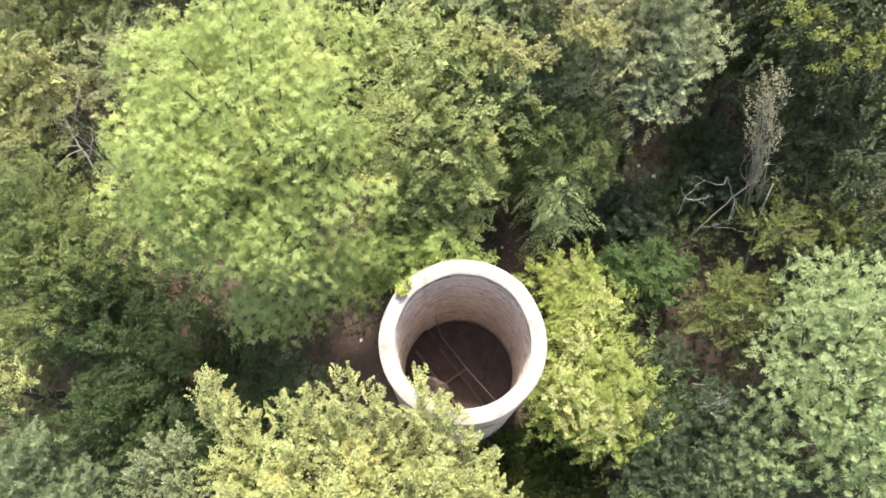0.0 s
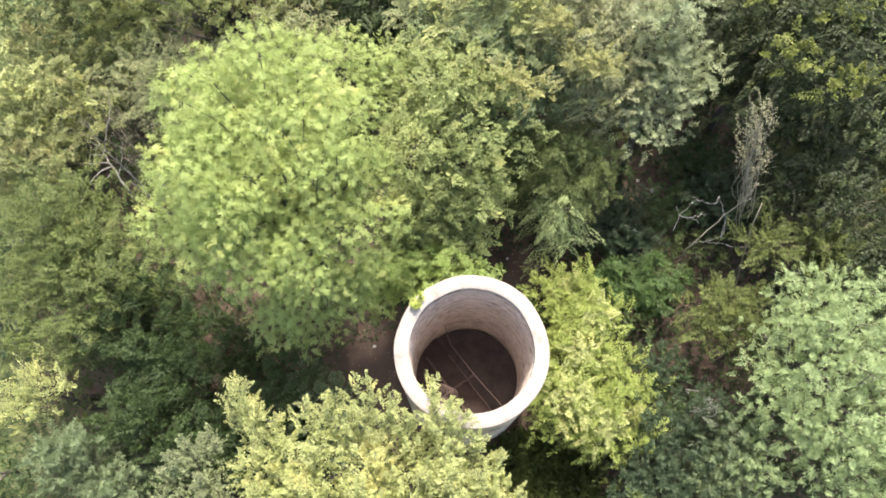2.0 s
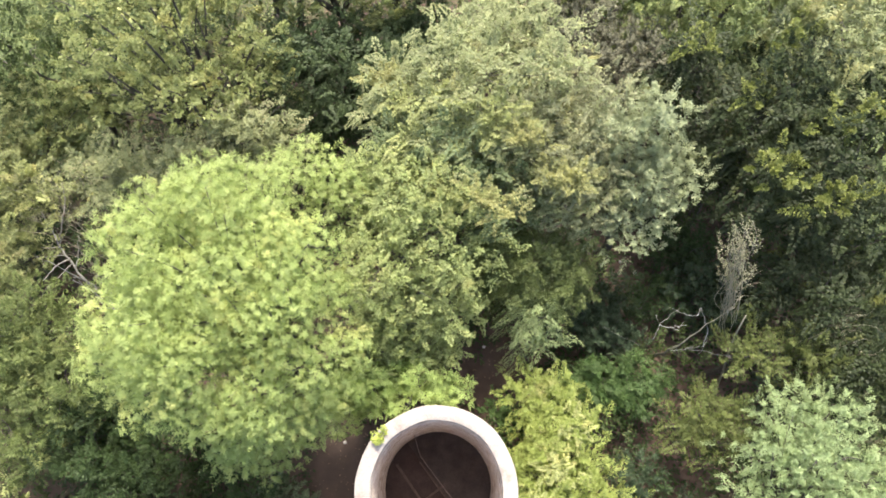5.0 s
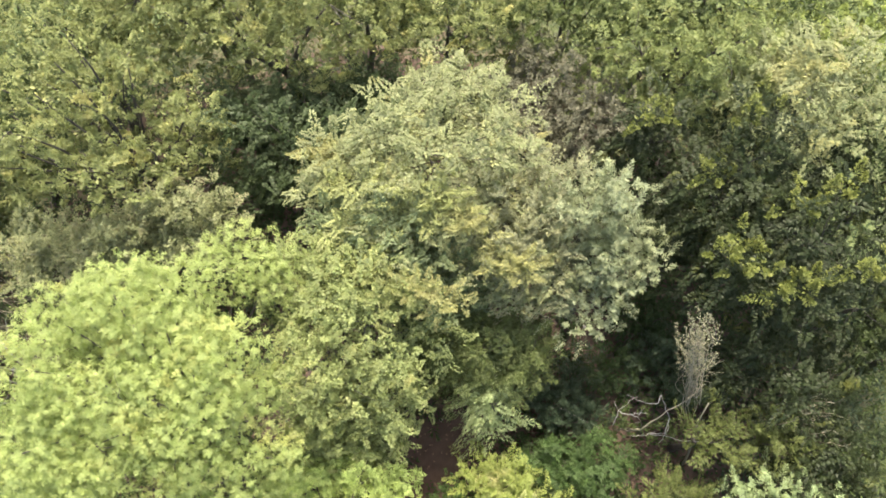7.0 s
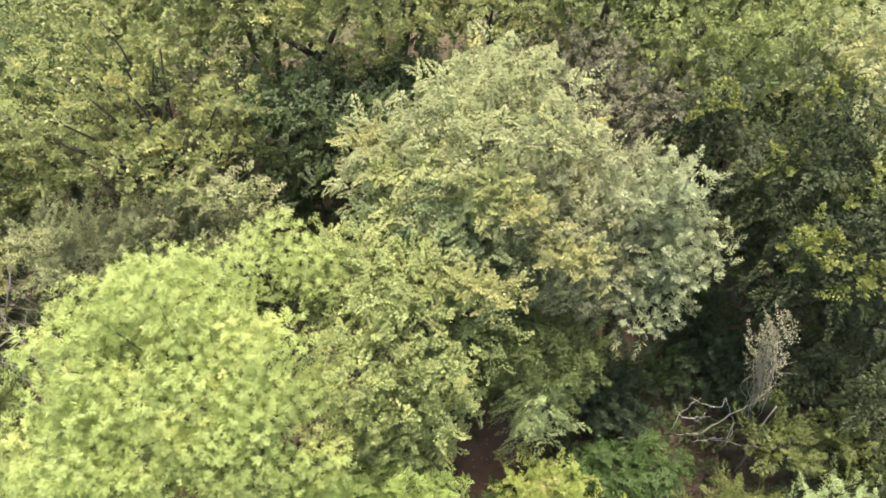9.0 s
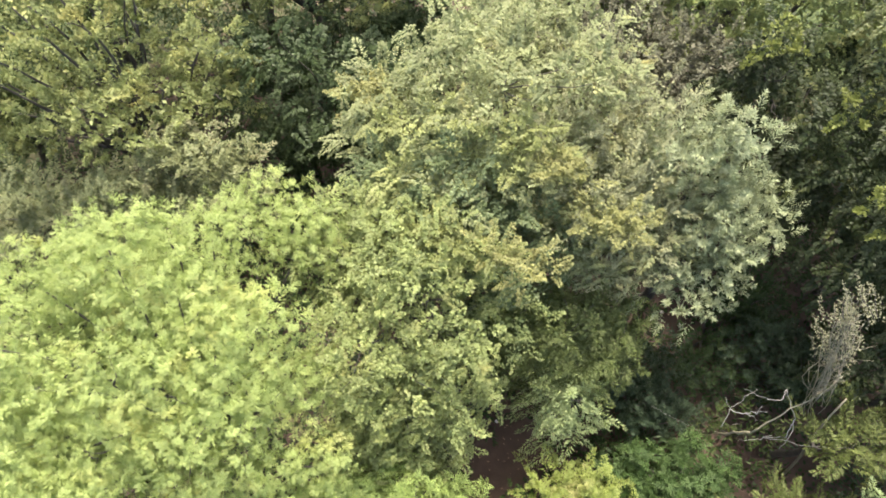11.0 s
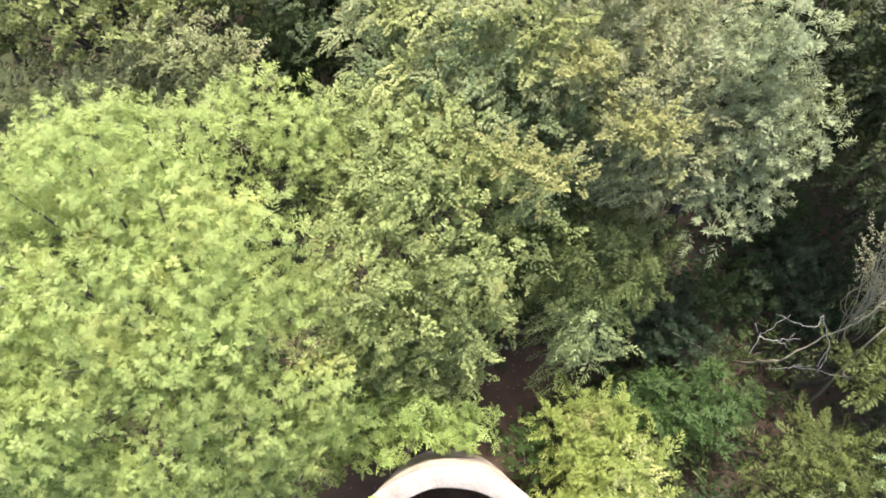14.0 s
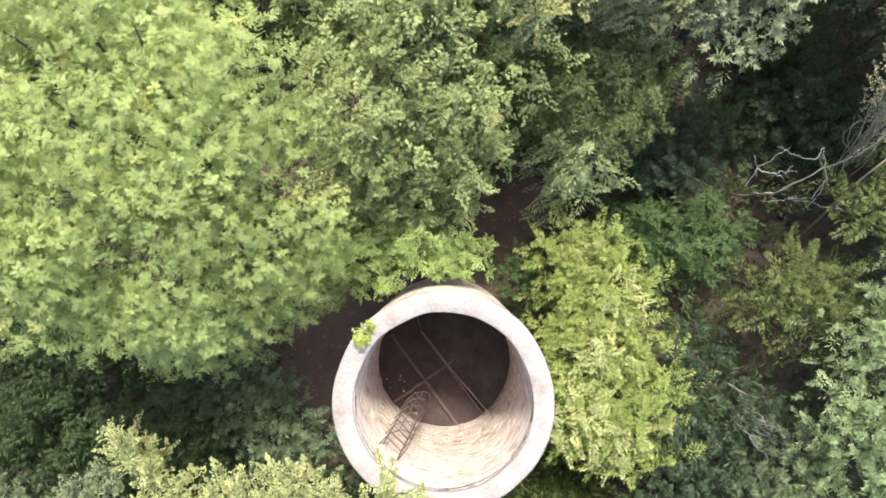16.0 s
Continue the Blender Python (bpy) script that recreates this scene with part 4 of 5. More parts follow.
tree("dusty_thicket", (-12.6, 13.0), [(-15.4, 13.9, 3.8, 1.6, 2.4, 2.1), (-15.4, 11.3, 3.6, 1.3, 1.2, 2.0), (-12.0, 12.8, 1.7, 0.8, 0.9, 0.9)],
     "plume", M_DUSTY, "dusty olive thicket with bare stems", "shrub", seed=31, thin=0.75, twigs=1.0)
tree("hornbeam", (-7.8, 17.4), [(-8.4, 17.8, 6.2, 2.6, 1.6, 2.4), (-12.6, 16.9, 4.6, 1.2, 1.2, 1.8)] + masses((-8.4, 17.6, 6.9), (3.4, 2.3, 3.6), 30, 0.66, 21, -0.15, (0.78, 1.14)),
     "tuft", M_HORN, "hornbeam with arching olive-yellow sprays", seed=32)
tree("hornbeam", (-2.8, 21.8), [(-4.4, 21.6, 7.5, 2.0, 1.6, 2.8), (-1.1, 21.4, 7.6, 1.9, 1.5, 2.8), (-7.2, 21.6, 7.6, 2.0, 1.6, 2.8)],
     "tuft", M_HORN, "hornbeam with olive sprays behind a dark gap", seed=33)
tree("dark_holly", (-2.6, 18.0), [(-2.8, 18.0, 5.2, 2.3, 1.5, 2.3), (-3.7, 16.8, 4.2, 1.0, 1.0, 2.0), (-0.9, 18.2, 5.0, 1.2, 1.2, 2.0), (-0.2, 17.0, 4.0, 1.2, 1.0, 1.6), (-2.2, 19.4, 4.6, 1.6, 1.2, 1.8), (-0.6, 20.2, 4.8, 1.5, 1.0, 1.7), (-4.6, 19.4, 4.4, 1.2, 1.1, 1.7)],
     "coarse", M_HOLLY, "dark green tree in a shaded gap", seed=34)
tree("shaded_hazel", (-6.2, 14.8), [(-5.8, 15.1, 5.6, 1.7, 1.0, 2.1), (-7.9, 14.5, 5.1, 1.3, 1.0, 1.9)],
     "olive", M_DRY, "grey-green hazel behind the ash tree", seed=35)
tree("dusty_thicket", (-10.2, 14.0), [(-10.2, 14.2, 4.4, 1.5, 1.3, 2.0)],
     "plume", M_DRY, "grey-brown shrub with thin dry leaves", "shrub", seed=36, thin=0.8, twigs=0.9)
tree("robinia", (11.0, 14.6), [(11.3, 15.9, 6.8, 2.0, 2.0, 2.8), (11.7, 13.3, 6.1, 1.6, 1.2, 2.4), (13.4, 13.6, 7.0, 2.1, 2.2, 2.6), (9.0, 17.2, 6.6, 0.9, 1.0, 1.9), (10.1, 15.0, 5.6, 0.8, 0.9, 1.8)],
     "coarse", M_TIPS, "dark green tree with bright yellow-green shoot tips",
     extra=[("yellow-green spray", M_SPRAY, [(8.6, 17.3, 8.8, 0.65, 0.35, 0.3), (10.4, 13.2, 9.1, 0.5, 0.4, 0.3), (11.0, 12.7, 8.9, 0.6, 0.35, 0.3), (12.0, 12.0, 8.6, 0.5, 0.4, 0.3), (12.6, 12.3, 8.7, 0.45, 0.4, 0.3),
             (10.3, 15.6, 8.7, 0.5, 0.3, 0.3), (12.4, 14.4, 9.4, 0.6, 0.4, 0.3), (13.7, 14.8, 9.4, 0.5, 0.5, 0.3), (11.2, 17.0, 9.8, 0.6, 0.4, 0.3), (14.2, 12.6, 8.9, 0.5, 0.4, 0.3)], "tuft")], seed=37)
tree("brown_elder", (5.8, 19.8), [(5.6, 20.0, 4.9, 1.9, 1.8, 2.2), (7.4, 18.6, 5.2, 1.4, 1.3, 2.2)],
     "olive", M_BROWN, "greyish brown-green tree with sparse leaves", seed=38, thin=0.8)
tree("lime_tree", (9.4, 20.6), [(8.9, 20.8, 6.5, 1.9, 1.7, 2.8), (11.6, 20.2, 7.2, 1.9, 1.7, 2.8)],
     "tuft", M_OLIVE, "olive-green tree at the wood's edge", seed=39)
tree("russet_tree", (13.6, 18.4), [(13.6, 18.4, 7.4, 2.2, 2.0, 2.8)],
     "maple", M_MAPLE, "olive tree with russet tinged top", extra=[("russet leaves", M_GOLD, [(12.8, 18.2, 9.9, 0.5, 0.4, 0.3)], "maple")], seed=40)
for bx, by, h, mat, lab, sd in ((2.6, 22.0, 6.6, M_HORN, "olive-green tree in the wood behind", 71), (6.6, 22.8, 6.0, M_HAZEL, "dull green tree in the wood behind", 72),
                                (-10.6, 21.4, 6.6, M_HORN, "olive-green tree in the wood behind", 73), (15.4, 21.0, 6.6, M_LIME, "light green tree in the wood behind", 74),
                                (-13.8, 18.4, 5.4, M_DEEP, "green tree in the wood behind", 75), (15.8, 16.0, 6.2, M_TIPS, "dark green tree in the wood behind", 76),
                                (-0.6, 23.2, 6.4, M_HORN, "olive-green tree in the wood behind", 78), (10.6, 23.2, 6.4, M_HAZEL, "dull green tree in the wood behind", 79),
                                (-16.4, 13.4, 4.0, M_BUFF, "pale yellow-olive tree at the thicket's edge", 80), (-15.8, 16.6, 4.2, M_DUSTY, "low dusty tree at the thicket's edge", 82),
                                (15.8, 12.2, 4.4, M_TIPS, "low dark green tree at the edge", 83), (-5.6, 23.4, 6.4, M_HORN, "olive-green tree in the wood behind", 84)):
    tree("hornbeam", (bx, by), [(bx, by, h, 2.2, 1.8, 2.8), (bx + 1.5, by + 0.6, h - 0.5, 1.5, 1.5, 2.2)], "tuft", mat, lab, seed=sd, thin=0.4, twigs=0.2)
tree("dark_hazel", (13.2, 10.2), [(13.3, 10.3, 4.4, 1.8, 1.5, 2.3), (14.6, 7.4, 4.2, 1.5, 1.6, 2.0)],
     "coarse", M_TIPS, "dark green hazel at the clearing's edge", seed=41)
tree("thorn_shrub", (10.2, 10.8), [(10.4, 11.4, 1.9, 0.9, 0.8, 1.1), (11.3, 10.4, 2.2, 0.9, 0.8, 1.3)],
     "silver", M_SALLOW, "grey-green thorn shrub under bare twigs", "shrub", seed=43)


def rim_plant():
    """A little self-sown plant: a few leafy shoots in a crack of the rim."""
    r = np.random.default_rng(42)
    o = np.array([-0.95, 5.40, TOP - 0.01])
    root = thing("rim_plant", "small yellow-green plant growing on the tower rim", "plant", o)
    P, A = [], []
    for k in range(13):
        w = r.uniform(0, 2 * math.pi)
        tip = np.array([0.2 * math.cos(w) - 0.12, 0.2 * math.sin(w) + 0.08, r.uniform(0.10, 0.30)])
        p = bent(r, (0, 0, -0.02), tip, 0.02, 5)
        mesh_object("shoot", *tube_arrays(p, np.linspace(0.006, 0.003, 5), 4), M_BARK, root)
        for q in range(20):
            P.append(p[2 + q % 3] + r.normal(0, 0.035, 3))
            A.append(tip * 2 + r.normal(0, 0.5, 3))
    n = len(P)
    v, t = leaves(np.array(P), np.array(A), UP + r.normal(0, 0.35, (n, 3)), r.uniform(0.06, 0.11, n), "oval")
    mesh_object("foliage", v, t, M_SPROUT, root)


rim_plant()


# ---- dead wood ----
M_TWIG = surface("dry_twig", ((0.3, (0.19, 0.17, 0.115)), (0.7, (0.34, 0.305, 0.215))), 5.0, 0.9, 0.3)


def stick(root, o, rng, name, pts, r0, r1):
    """A crooked bare stick through a few points."""
    pts = np.array(pts, float)
    t = np.linspace(0, len(pts) - 1, 4 * len(pts))
    p = np.stack([np.interp(t, range(len(pts)), pts[:, k]) for k in range(3)], 1)
    p[1:-1] += rng.normal(0, 0.018, (len(p) - 2, 3))
    mesh_object(name, *tube_arrays(p - o, 0.46 * np.linspace(r0, r1, len(p)), 6), M_TWIG if name in ("stem", "prop") else M_DEAD, root, smooth=True)


def dead_limb():
    """Bleached fallen limb: a bowed stem with short bare side branches."""
    rng = np.random.default_rng(5)
    o = np.array([8.9, 9.0, 0.0])
    root = thing("dead_branch", "bleached grey dead limb lying over dark undergrowth", "branch", o)

    stick(root, o, rng, "stem", [(8.73, 8.62, 4.2), (9.35, 9.1, 5.3), (9.75, 9.35, 6.0), (10.1, 9.75, 6.6)], 0.05, 0.02)
    stick(root, o, rng, "twig", [(8.97, 8.47, 4.4), (9.26, 8.45, 5.0), (9.28, 8.85, 5.6), (8.97, 9.50, 6.05)], 0.036, 0.018)
    stick(root, o, rng, "twig", [(8.97, 9.50, 6.05), (8.85, 9.26, 6.02), (8.62, 9.24, 6.02), (8.2, 9.38, 6.08), (7.9, 9.50, 6.1)], 0.024, 0.009)
    stick(root, o, rng, "twig", [(7.68, 8.70, 4.9), (7.80, 9.10, 5.3), (8.05, 9.30, 5.6), (8.35, 9.54, 5.8)], 0.024, 0.008)
    stick(root, o, rng, "twig", [(7.65, 9.38, 5.5), (7.82, 9.12, 5.3)], 0.018, 0.008)
    stick(root, o, rng, "twig", [(7.80, 9.10, 5.3), (8.15, 8.98, 5.4), (8.36, 9.00, 5.5), (8.56, 9.17, 5.5)], 0.028, 0.010)
    stick(root, o, rng, "twig", [(8.15, 8.98, 5.4), (8.35, 8.95, 5.3), (8.5, 8.85, 5.2)], 0.022, 0.009)
    stick(root, o, rng, "twig", [(8.36, 9.00, 5.5), (8.45, 9.02, 5.6), (8.6, 9.02, 5.65)], 0.020, 0.009)
    stick(root, o, rng, "twig", [(9.28, 8.85, 5.6), (9.26, 8.45, 5.2), (9.1, 8.16, 4.9)], 0.022, 0.008)
    stick(root, o, rng, "twig", [(8.97, 8.47, 4.4), (9.8, 8.30, 4.5), (10.77, 8.2, 4.5)], 0.018, 0.006)
    stick(root, o, rng, "twig", [(9.1, 8.52, 4.6), (8.6, 8.4, 4.5), (8.3, 8.42, 4.4)], 0.020, 0.008)
    stick(root, o, rng, "twig", [(6.3, 9.35, 3.8), (6.9, 9.0, 3.8), (7.6, 8.7, 3.7)], 0.007, 0.004)
    stick(root, o, rng, "prop", [(8.73, 8.62, 4.2), (8.85, 8.75, 2.0), (8.95, 8.9, -0.1)], 0.075, 0.09)


dead_limb()


def pale_limb():
    """A pale fallen limb leaning in the gap between thicket and ash tree."""
    rng = np.random.default_rng(8)
    o = np.array([-12.2, 10.6, 0.0])
    root = thing("dead_branch", "pale dead limb leaning in a gap of the dusty thicket", "branch", o)
    for name, pts, r0, r1 in (
            ("limb", [(-12.1, 10.5, -0.1), (-12.5, 11.0, 1.6), (-12.8, 11.4, 2.6), (-13.2, 12.0, 3.1), (-13.6, 12.6, 3.4), (-14.1, 13.6, 3.9)], 0.13, 0.05),
            ("twig", [(-13.2, 12.0, 3.1), (-13.5, 11.6, 3.4), (-13.65, 11.0, 3.7)], 0.08, 0.03),
            ("twig", [(-13.3, 12.15, 3.15), (-13.8, 12.0, 3.4), (-14.15, 11.9, 3.5)], 0.06, 0.02),
            ("twig", [(-13.45, 12.4, 3.3), (-13.85, 12.3, 3.5), (-14.2, 12.35, 3.6)], 0.05, 0.02),
            ("twig", [(-13.1, 11.85, 3.0), (-13.3, 11.3, 3.3), (-13.25, 10.9, 3.5)], 0.05, 0.02),
            ("twig", [(-13.0, 11.7, 2.9), (-12.7, 12.2, 3.4), (-12.6, 12.7, 3.8)], 0.05, 0.02),
            ("twig", [(-13.5, 12.5, 3.35), (-13.15, 13.2, 4.0), (-13.0, 13.9, 4.4), (-13.05, 14.4, 4.7)], 0.07, 0.03)):
        stick(root, o, rng, name, pts, r0, r1)


pale_limb()


def bare_brush(name, base, top, spread, n, seed, label, mat, girth=1.0, lean=(0.0, 0.0)):
    """A dead shrub: many thin bare stems that fan out, the whole leaning a little."""
    rng = np.random.default_rng(seed)
    o = np.array([*base, 0.0])
    root = thing(name, label, "shrub", o, "bare shrubs")
    pieces, stems = [], [tube_arrays(bent(rng, (0, 0, -0.1), (0.05 + 0.5 * lean[0], 0.05 + 0.5 * lean[1], top * 0.66), 0.1, 7), np.linspace(0.05, 0.02, 7), 6)]
    for k in range(n):
        end = np.array([rng.normal(0, spread), rng.normal(0, spread), top * rng.uniform(0.72, 1.0)])
        foot = top * rng.uniform(0.42, 0.62)
        low, high = np.array([*lean, 0.0]) * (foot / top), np.array([*lean, 0.0]) * (end[2] / top)
        p = bent(rng, low + (0.8 * end[0], 0.8 * end[1], foot), high + end, 0.12, 7)
        (stems if k < 9 else pieces).append(tube_arrays(p, girth * np.linspace(0.02 if k < 9 else 0.010, 0.004, 7), 4))
        for _ in range(7):
            i = rng.integers(3, 7)
            q = p[i] + rng.normal(0, 0.13, 3) + UP * 0.28
            pieces.append(tube_arrays(bent(rng, p[i], q, 0.03, 3), [0.006, 0.005, 0.003], 3))
    for v, t in stems:
        mesh_object("stem", v, t, mat, root)
    mesh_object("twig_mass", *joined(pieces), mat, root)["kind"] = "stuff"
    return root


dry_shrub = bare_brush("bare_shrub", (11.4, 7.6), 9.2, 0.18, 26, 51, "dead grey-brown shrub with a few withered leaves", M_TWIG, lean=(-2.2, 3.2))
dry_lines = []
for k in range(24):
    u = 0.70 + 0.28 * k / 24
    foot = np.array([11.4 - 2.2 * u, 7.6 + 3.2 * u, 9.2 * u]) + plume_rng.normal(0, 0.20, 3)
    dry_lines.append((foot, foot + np.array([-0.3, 0.55, 0.6]) + plume_rng.normal(0, 0.15, 3)))
leafy_shoots(dry_shrub, dry_lines, M_WITHERED, "withered tan leaves", 18, 0.20, 90, 0.06)
bare_brush("bare_shrub", (13.6, 9.0), 6.6, 0.45, 26, 52, "dead grey-brown shrub of bare twigs", M_TWIG)
bare_brush("bare_shrub", (8.6, 2.8), 4.9, 0.42, 9, 54, "bleached bare twigs among grey-green sallow", M_DEAD, 1.5)
bare_brush("bare_shrub", (-12.6, 13.0), 6.3, 0.7, 30, 56, "dry grey-brown shrub of bare twigs in a dusty thicket", M_TWIG)
bare_brush("bare_shrub", (-10.4, 10.2), 7.6, 0.55, 8, 55, "pale bare branches beside the ash tree", M_DEAD, 2.0)
bare_brush("bare_shrub", (-11.0, 11.2), 6.0, 0.55, 20, 53, "thin bare stems among dusty leaves", M_TWIG)

# ---- undergrowth ----
BARE = [(TX, TY, 2.55), (-2.7, 4.4, 1.5), (-3.0, 2.9, 1.0), (2.6, 8.7, 1.15), (2.2, 7.6, 0.6), (8.3, 12.3, 0.5), (3.0, 0.9, 1.0)]


def bare_at(x, y, more=0.0):
    return any((x - a) ** 2 + (y - b) ** 2 < (r + more) ** 2 for a, b, r in BARE)


def shade_shrub(seed, material, label, tall):
    rng = np.random.default_rng(seed)
    lobes = [(rng.normal(0, 0.4), rng.normal(0, 0.4), tall * rng.uniform(0.5, 0.68), rng.uniform(0.7, 1.0), rng.uniform(0.7, 1.0), tall * 0.36) for _ in range(3)]
    return tree("understorey_shrub", (0, 0), lobes, "shade", material, label, "shrub", seed=seed, thin=0.27, twigs=0.12, group="understorey shrubs")


# Two of the four carry the wood's shade in their leaf colour.
protos = [shade_shrub(61, M_SHADED, "green understorey shrub with leaves darkened for shade", 2.2), shade_shrub(62, M_DEEP, "green understorey shrub on the wood floor", 2.6),
          shade_shrub(63, M_SHADED, "low green understorey shrub with leaves darkened for shade", 1.6), shade_shrub(64, M_SALLOW, "grey-green understorey shrub on the wood floor", 2.4)]
rng = np.random.default_rng(9)
spots = []
for gx in np.arange(-18.5, 19, 2.4):
    for gy in np.arange(-1.5, 27, 2.4):
        x, y = gx + rng.uniform(-0.7, 0.7), gy + rng.uniform(-0.7, 0.7)
        if not bare_at(x, y, 0.95):
            spots.append((x, y))
for k, (x, y) in enumerate(spots):
    p = protos[(0, 2, 1, 0, 2, 3)[int(rng.integers(0, 6))]]
    m = pose(x, y, ground_height(x, y), 0, 0, rng.uniform(0, 360)) @ Matrix.Scale(rng.uniform(0.75, 1.2), 4)
    c = copy_thing(p, m)
    c.scale = (rng.uniform(0.8, 1.2),) * 3
for k, p in enumerate(protos):
    p.location = (-14 + 7 * k, -3.4, 0)


def litter_layer():
    """Ivy and seedlings over the wood floor, and fallen leaves on the bare soil."""
    r = np.random.default_rng(77)
    x, y = r.uniform(-21, 21, 62000), r.uniform(-4, 30, 62000)
    ok = np.array([not bare_at(a, b, 0.1 * math.sin(9 * a) + 0.1 * math.cos(7 * b)) for a, b in zip(x, y)])
    x, y = x[ok], y[ok]
    n = len(x)
    h = np.array([max(0.0, 0.35 + 0.5 * noise.noise(Vector((a * 0.8, b * 0.8, 2)))) for a, b in zip(x, y)])
    z = np.array([ground_height(a, b) for a, b in zip(x, y)]) + 0.03 + h * r.uniform(0, 1, n)
    v, t = leaves(np.stack([x, y, z], 1), r.normal(0, 1, (n, 3)) * [1, 1, 0.3], UP + r.normal(0, 0.35, (n, 3)), r.uniform(0.10, 0.19, n), "oval")
    # Floor leaves take the same shade-darkened green.
    tagged(mesh_object("undergrowth", v, t, M_SHADED), "green ivy and seedlings covering the wood floor, darkened for shade", "undergrowth", kind="stuff")
    n = 5200
    x, y = r.uniform(-14, 15, n), r.uniform(-1, 20, n)
    z = np.array([ground_height(a, b) for a, b in zip(x, y)]) + 0.015
    ok = (x - TX) ** 2 + (y - TY) ** 2 > 2.4 ** 2
    x, y, z = x[ok], y[ok], z[ok]
    n = len(x)
    v, t = leaves(np.stack([x, y, z], 1), r.normal(0, 1, (n, 3)) * [1, 1, 0.1], UP + r.normal(0, 0.2, (n, 3)), r.uniform(0.05, 0.10, n), "oval")
    tagged(mesh_object("leaf_litter", v, t, M_DRYLEAF), "fallen brown leaves on bare soil", "leaf litter", kind="stuff")


def sedge(x0, x1, y0, y1, n, seed):
    """Long arching grass blades."""
    r = np.random.default_rng(seed)
    x, y = r.uniform(x0, x1, n), r.uniform(y0, y1, n)
    ok = np.hypot(x - TX, y - TY) > 2.6
    x, y = x[ok], y[ok]
    n = len(x)
    z = np.array([ground_height(a, b) for a, b in zip(x, y)])
    lean = r.normal(0, 0.55, (n, 3))
    lean[:, 2] = 0.8
    v, t = leaves(np.stack([x, y, z], 1), lean, r.normal(0, 0.5, (n, 3)) + [0, -1, 0.6], r.uniform(0.35, 0.8, n), "narrow")
    tagged(mesh_object("grass", v, t, M_TRAIL), "long green grass below the tower", "grass", kind="stuff")


sedge(1.6, 5.4, -0.8, 2.2, 5000, 91)
M_DRYLEAF = leaf_material("fallen_leaf", (0.13, 0.08, 0.05), (0.24, 0.17, 0.11), None, 0.6, 0.1)
litter_layer()

# ---- wood beyond ----
far = tree("woodland_tree", (0, 0), [(0, 0, 6.0, 2.6, 2.6, 3.2), (1.6, 0.6, 5.2, 1.6, 1.6, 2.2), (-1.4, -0.8, 5.4, 1.7, 1.6, 2.3)], "shade", M_DEEP,
           "leafy green woodland tree standing beyond the clearing", seed=81, thin=0.24, twigs=0.1, group="woodland trees")
ring = [(-17.5, -1.5), (-20.5, 4), (-21.5, 9.5), (-21.5, 15), (-17.5, 20.5), (-11.5, 23), (-7, 25), (-1.5, 24.8), (3.2, 24), (7.5, 25), (12.5, 24.5), (17, 22), (17.8, 16.5), (18.2, 11), (18, 5.5), (17.5, 0), (-9, -4.5), (1.5, -5), (7, -4.6), (13, -4.8)]
for x, y in ring:
    c = copy_thing(far, pose(x, y, 0, 0, 0, rng.uniform(0, 360)))
    c.scale = (rng.uniform(0.9, 1.25),) * 3
far.location = (-3.8, -5.2, 0)

# ---- stones ----
def stone(x, y, r, seed):
    bm = bmesh.new()
    bmesh.ops.create_icosphere(bm, subdivisions=2, radius=r)
    for v in bm.verts:
        v.co *= 1 + 0.35 * noise.noise(v.co * (1.6 / r) + Vector((seed, 0, 0)))
        v.co.z *= 0.6
    ob = part("stone", bm, M_STONE, None)
    ob.location = (x, y, ground_height(x, y) + r * 0.3)
    tagged(ob, "pale stone lying on dark soil", "stone", "loose stones")


for k, (x, y, r) in enumerate([(8.69, 12.43, 0.10), (8.1, 12.9, 0.07), (-3.05, 5.6, 0.07), (-2.3, 3.6, 0.06), (2.35, 9.3, 0.06)]):
    stone(x, y, r, k)


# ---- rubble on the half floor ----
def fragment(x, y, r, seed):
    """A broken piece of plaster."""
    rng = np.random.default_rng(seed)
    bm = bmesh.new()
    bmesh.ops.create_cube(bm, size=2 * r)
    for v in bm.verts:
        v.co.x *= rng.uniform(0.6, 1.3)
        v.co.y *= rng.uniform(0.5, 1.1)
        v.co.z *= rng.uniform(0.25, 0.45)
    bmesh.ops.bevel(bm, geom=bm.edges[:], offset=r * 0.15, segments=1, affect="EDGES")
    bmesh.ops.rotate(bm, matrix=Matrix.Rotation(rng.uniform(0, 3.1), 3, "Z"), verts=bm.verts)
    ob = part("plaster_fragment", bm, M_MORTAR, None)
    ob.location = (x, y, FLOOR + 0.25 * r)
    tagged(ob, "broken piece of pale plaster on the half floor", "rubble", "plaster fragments")


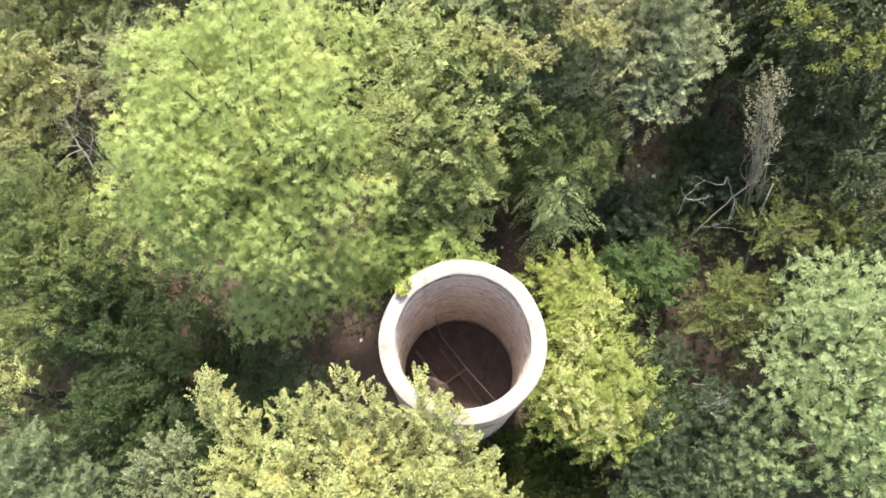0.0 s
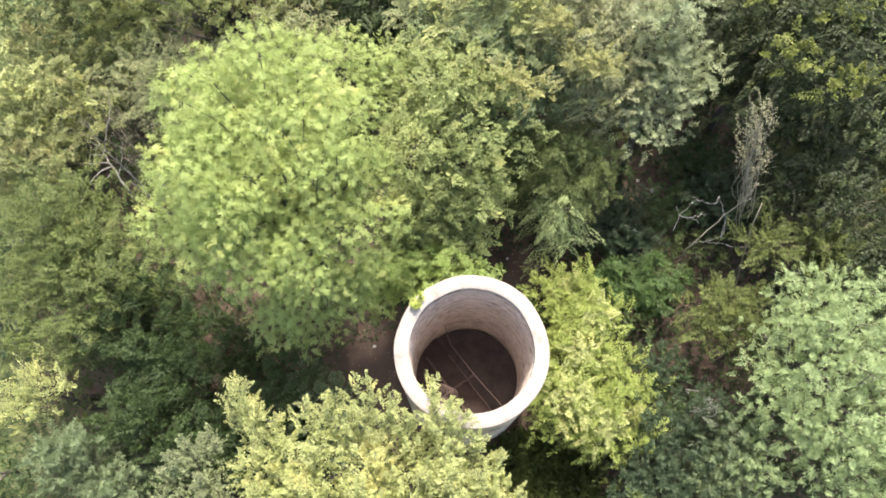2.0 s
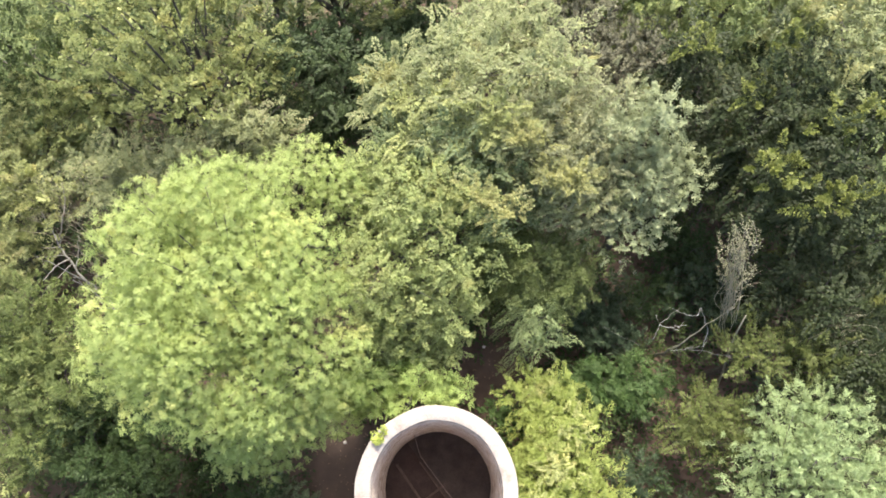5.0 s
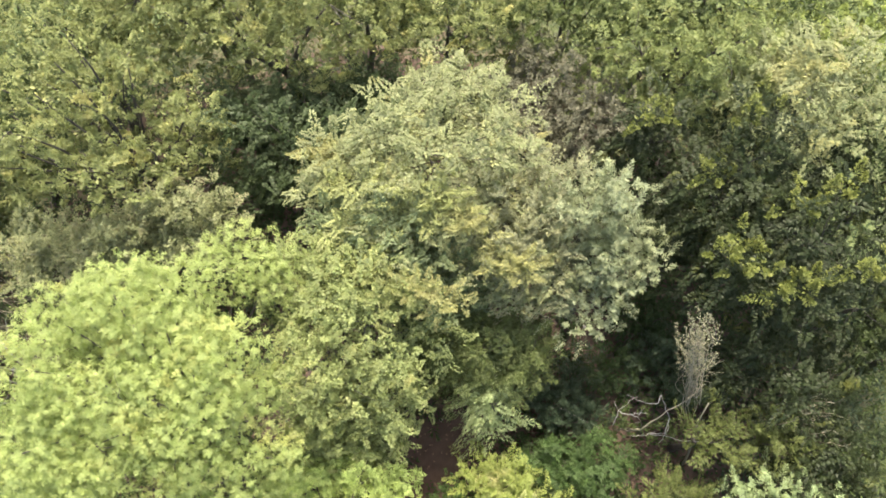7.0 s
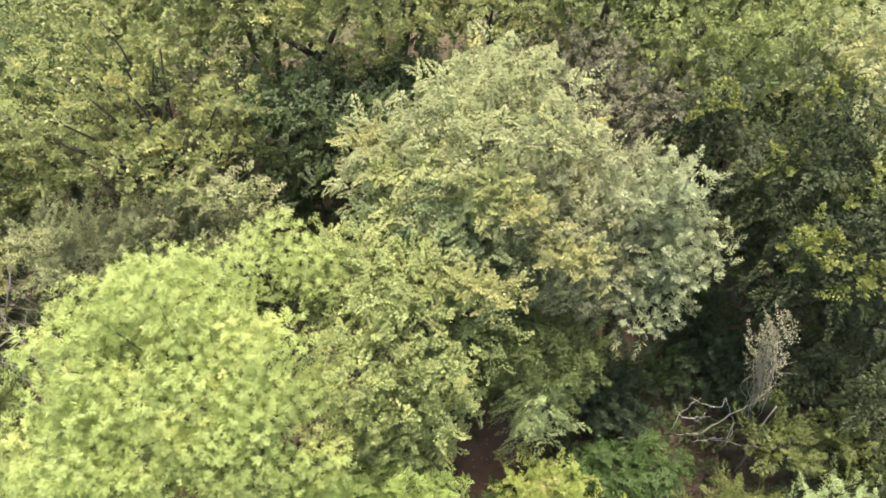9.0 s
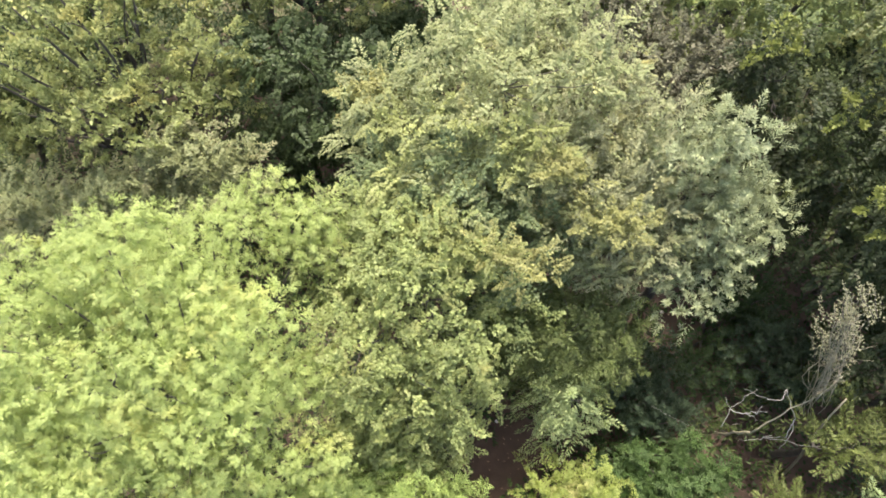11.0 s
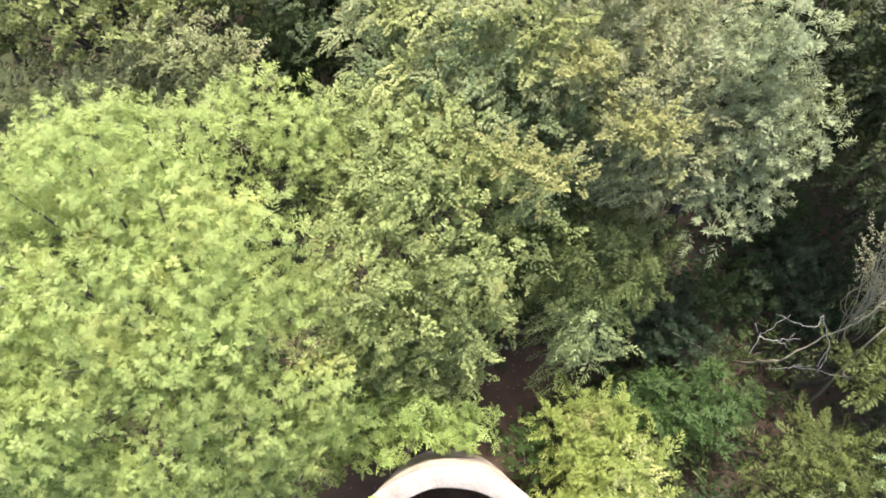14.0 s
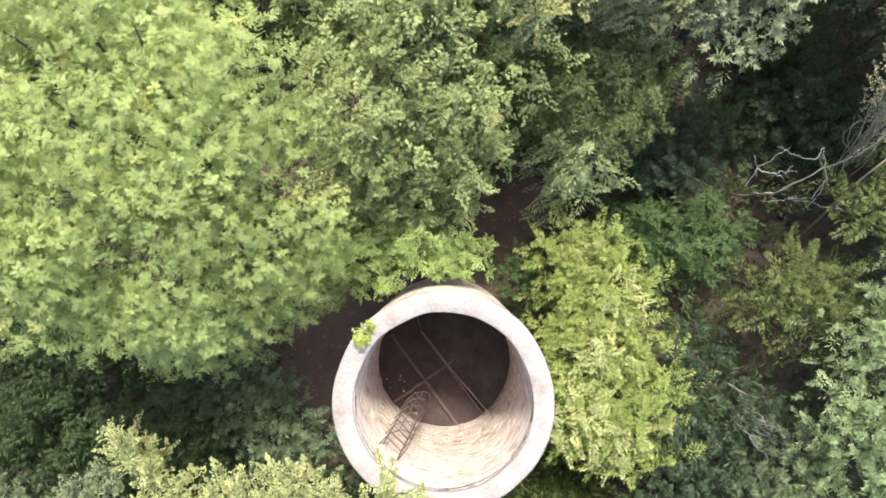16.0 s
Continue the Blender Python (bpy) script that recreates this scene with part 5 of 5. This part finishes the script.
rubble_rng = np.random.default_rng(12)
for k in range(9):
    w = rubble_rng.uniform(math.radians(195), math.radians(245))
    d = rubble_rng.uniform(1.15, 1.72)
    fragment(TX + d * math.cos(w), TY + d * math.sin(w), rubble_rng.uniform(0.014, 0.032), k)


# ---- bricks of the inner face ----
def brick_arrays(a0, a1, z0, z1, r0, r1, jitter):
    """A brick with chamfered front arrises, curved to the wall."""
    c = 0.006
    v = []
    for r, da, dz in ((r1, 0, 0), (r0 + c + jitter, 0, 0), (r0 + jitter, c / 1.8, c)):
        for a, z in ((a0 + da, z0 + dz), (a1 - da, z0 + dz), (a1 - da, z1 - dz), (a0 + da, z1 - dz)):
            v.append((r * math.cos(a), r * math.sin(a), z))
    t = []
    for k in (0, 4):
        for i in range(4):
            j = (i + 1) % 4
            t += [(k + i, k + j, k + 4 + i), (k + j, k + 4 + j, k + 4 + i)]
    t += [(8, 9, 10), (8, 10, 11)]
    return np.array(v), np.array(t)


def lay_bricks():
    rng = np.random.default_rng(33)
    around, course, joint = 50, 0.078, 0.011
    step = 2 * math.pi / around
    top = TOP - 0.266
    rest, count = [], 0
    variants = []
    for k in range(8):
        v, t = brick_arrays(-step / 2 + joint / 3.6, step / 2 - joint / 3.6, 0, course - joint, R_IN, R_IN + 0.045, rng.uniform(-0.006, 0.010))
        ob = mesh_object("brick", v, t, M_BRICK, tower)
        variants.append(ob.data)
        scene.collection.objects.unlink(ob)
        bpy.data.objects.remove(ob)
    rows = int((top - FLOOR + 0.1) / course)
    for j in range(rows):
        z = top - (j + 1) * course
        for i in range(around):
            a = (i + 0.5 * (j % 2)) * step
            if j < 12 and math.pi <= a % (2 * math.pi) < 2 * math.pi and count < 300:
                ob = new("brick", variants[int(rng.integers(0, 8))])
                ob.parent = wall
                ob.location, ob.rotation_euler = (0, 0, z), (0, 0, a)
                count += 1
            elif rng.random() > 0.03:
                rest.append(brick_arrays(a - step / 2 + joint / 3.6, a + step / 2 - joint / 3.6, z, z + course - joint, R_IN, R_IN + 0.045, rng.uniform(-0.006, 0.012)))
    ob = mesh_object("brickwork", *joined(rest), M_BRICK, wall, "worn limewashed brickwork inside")
    ob["kind"] = "stuff"


lay_bricks()
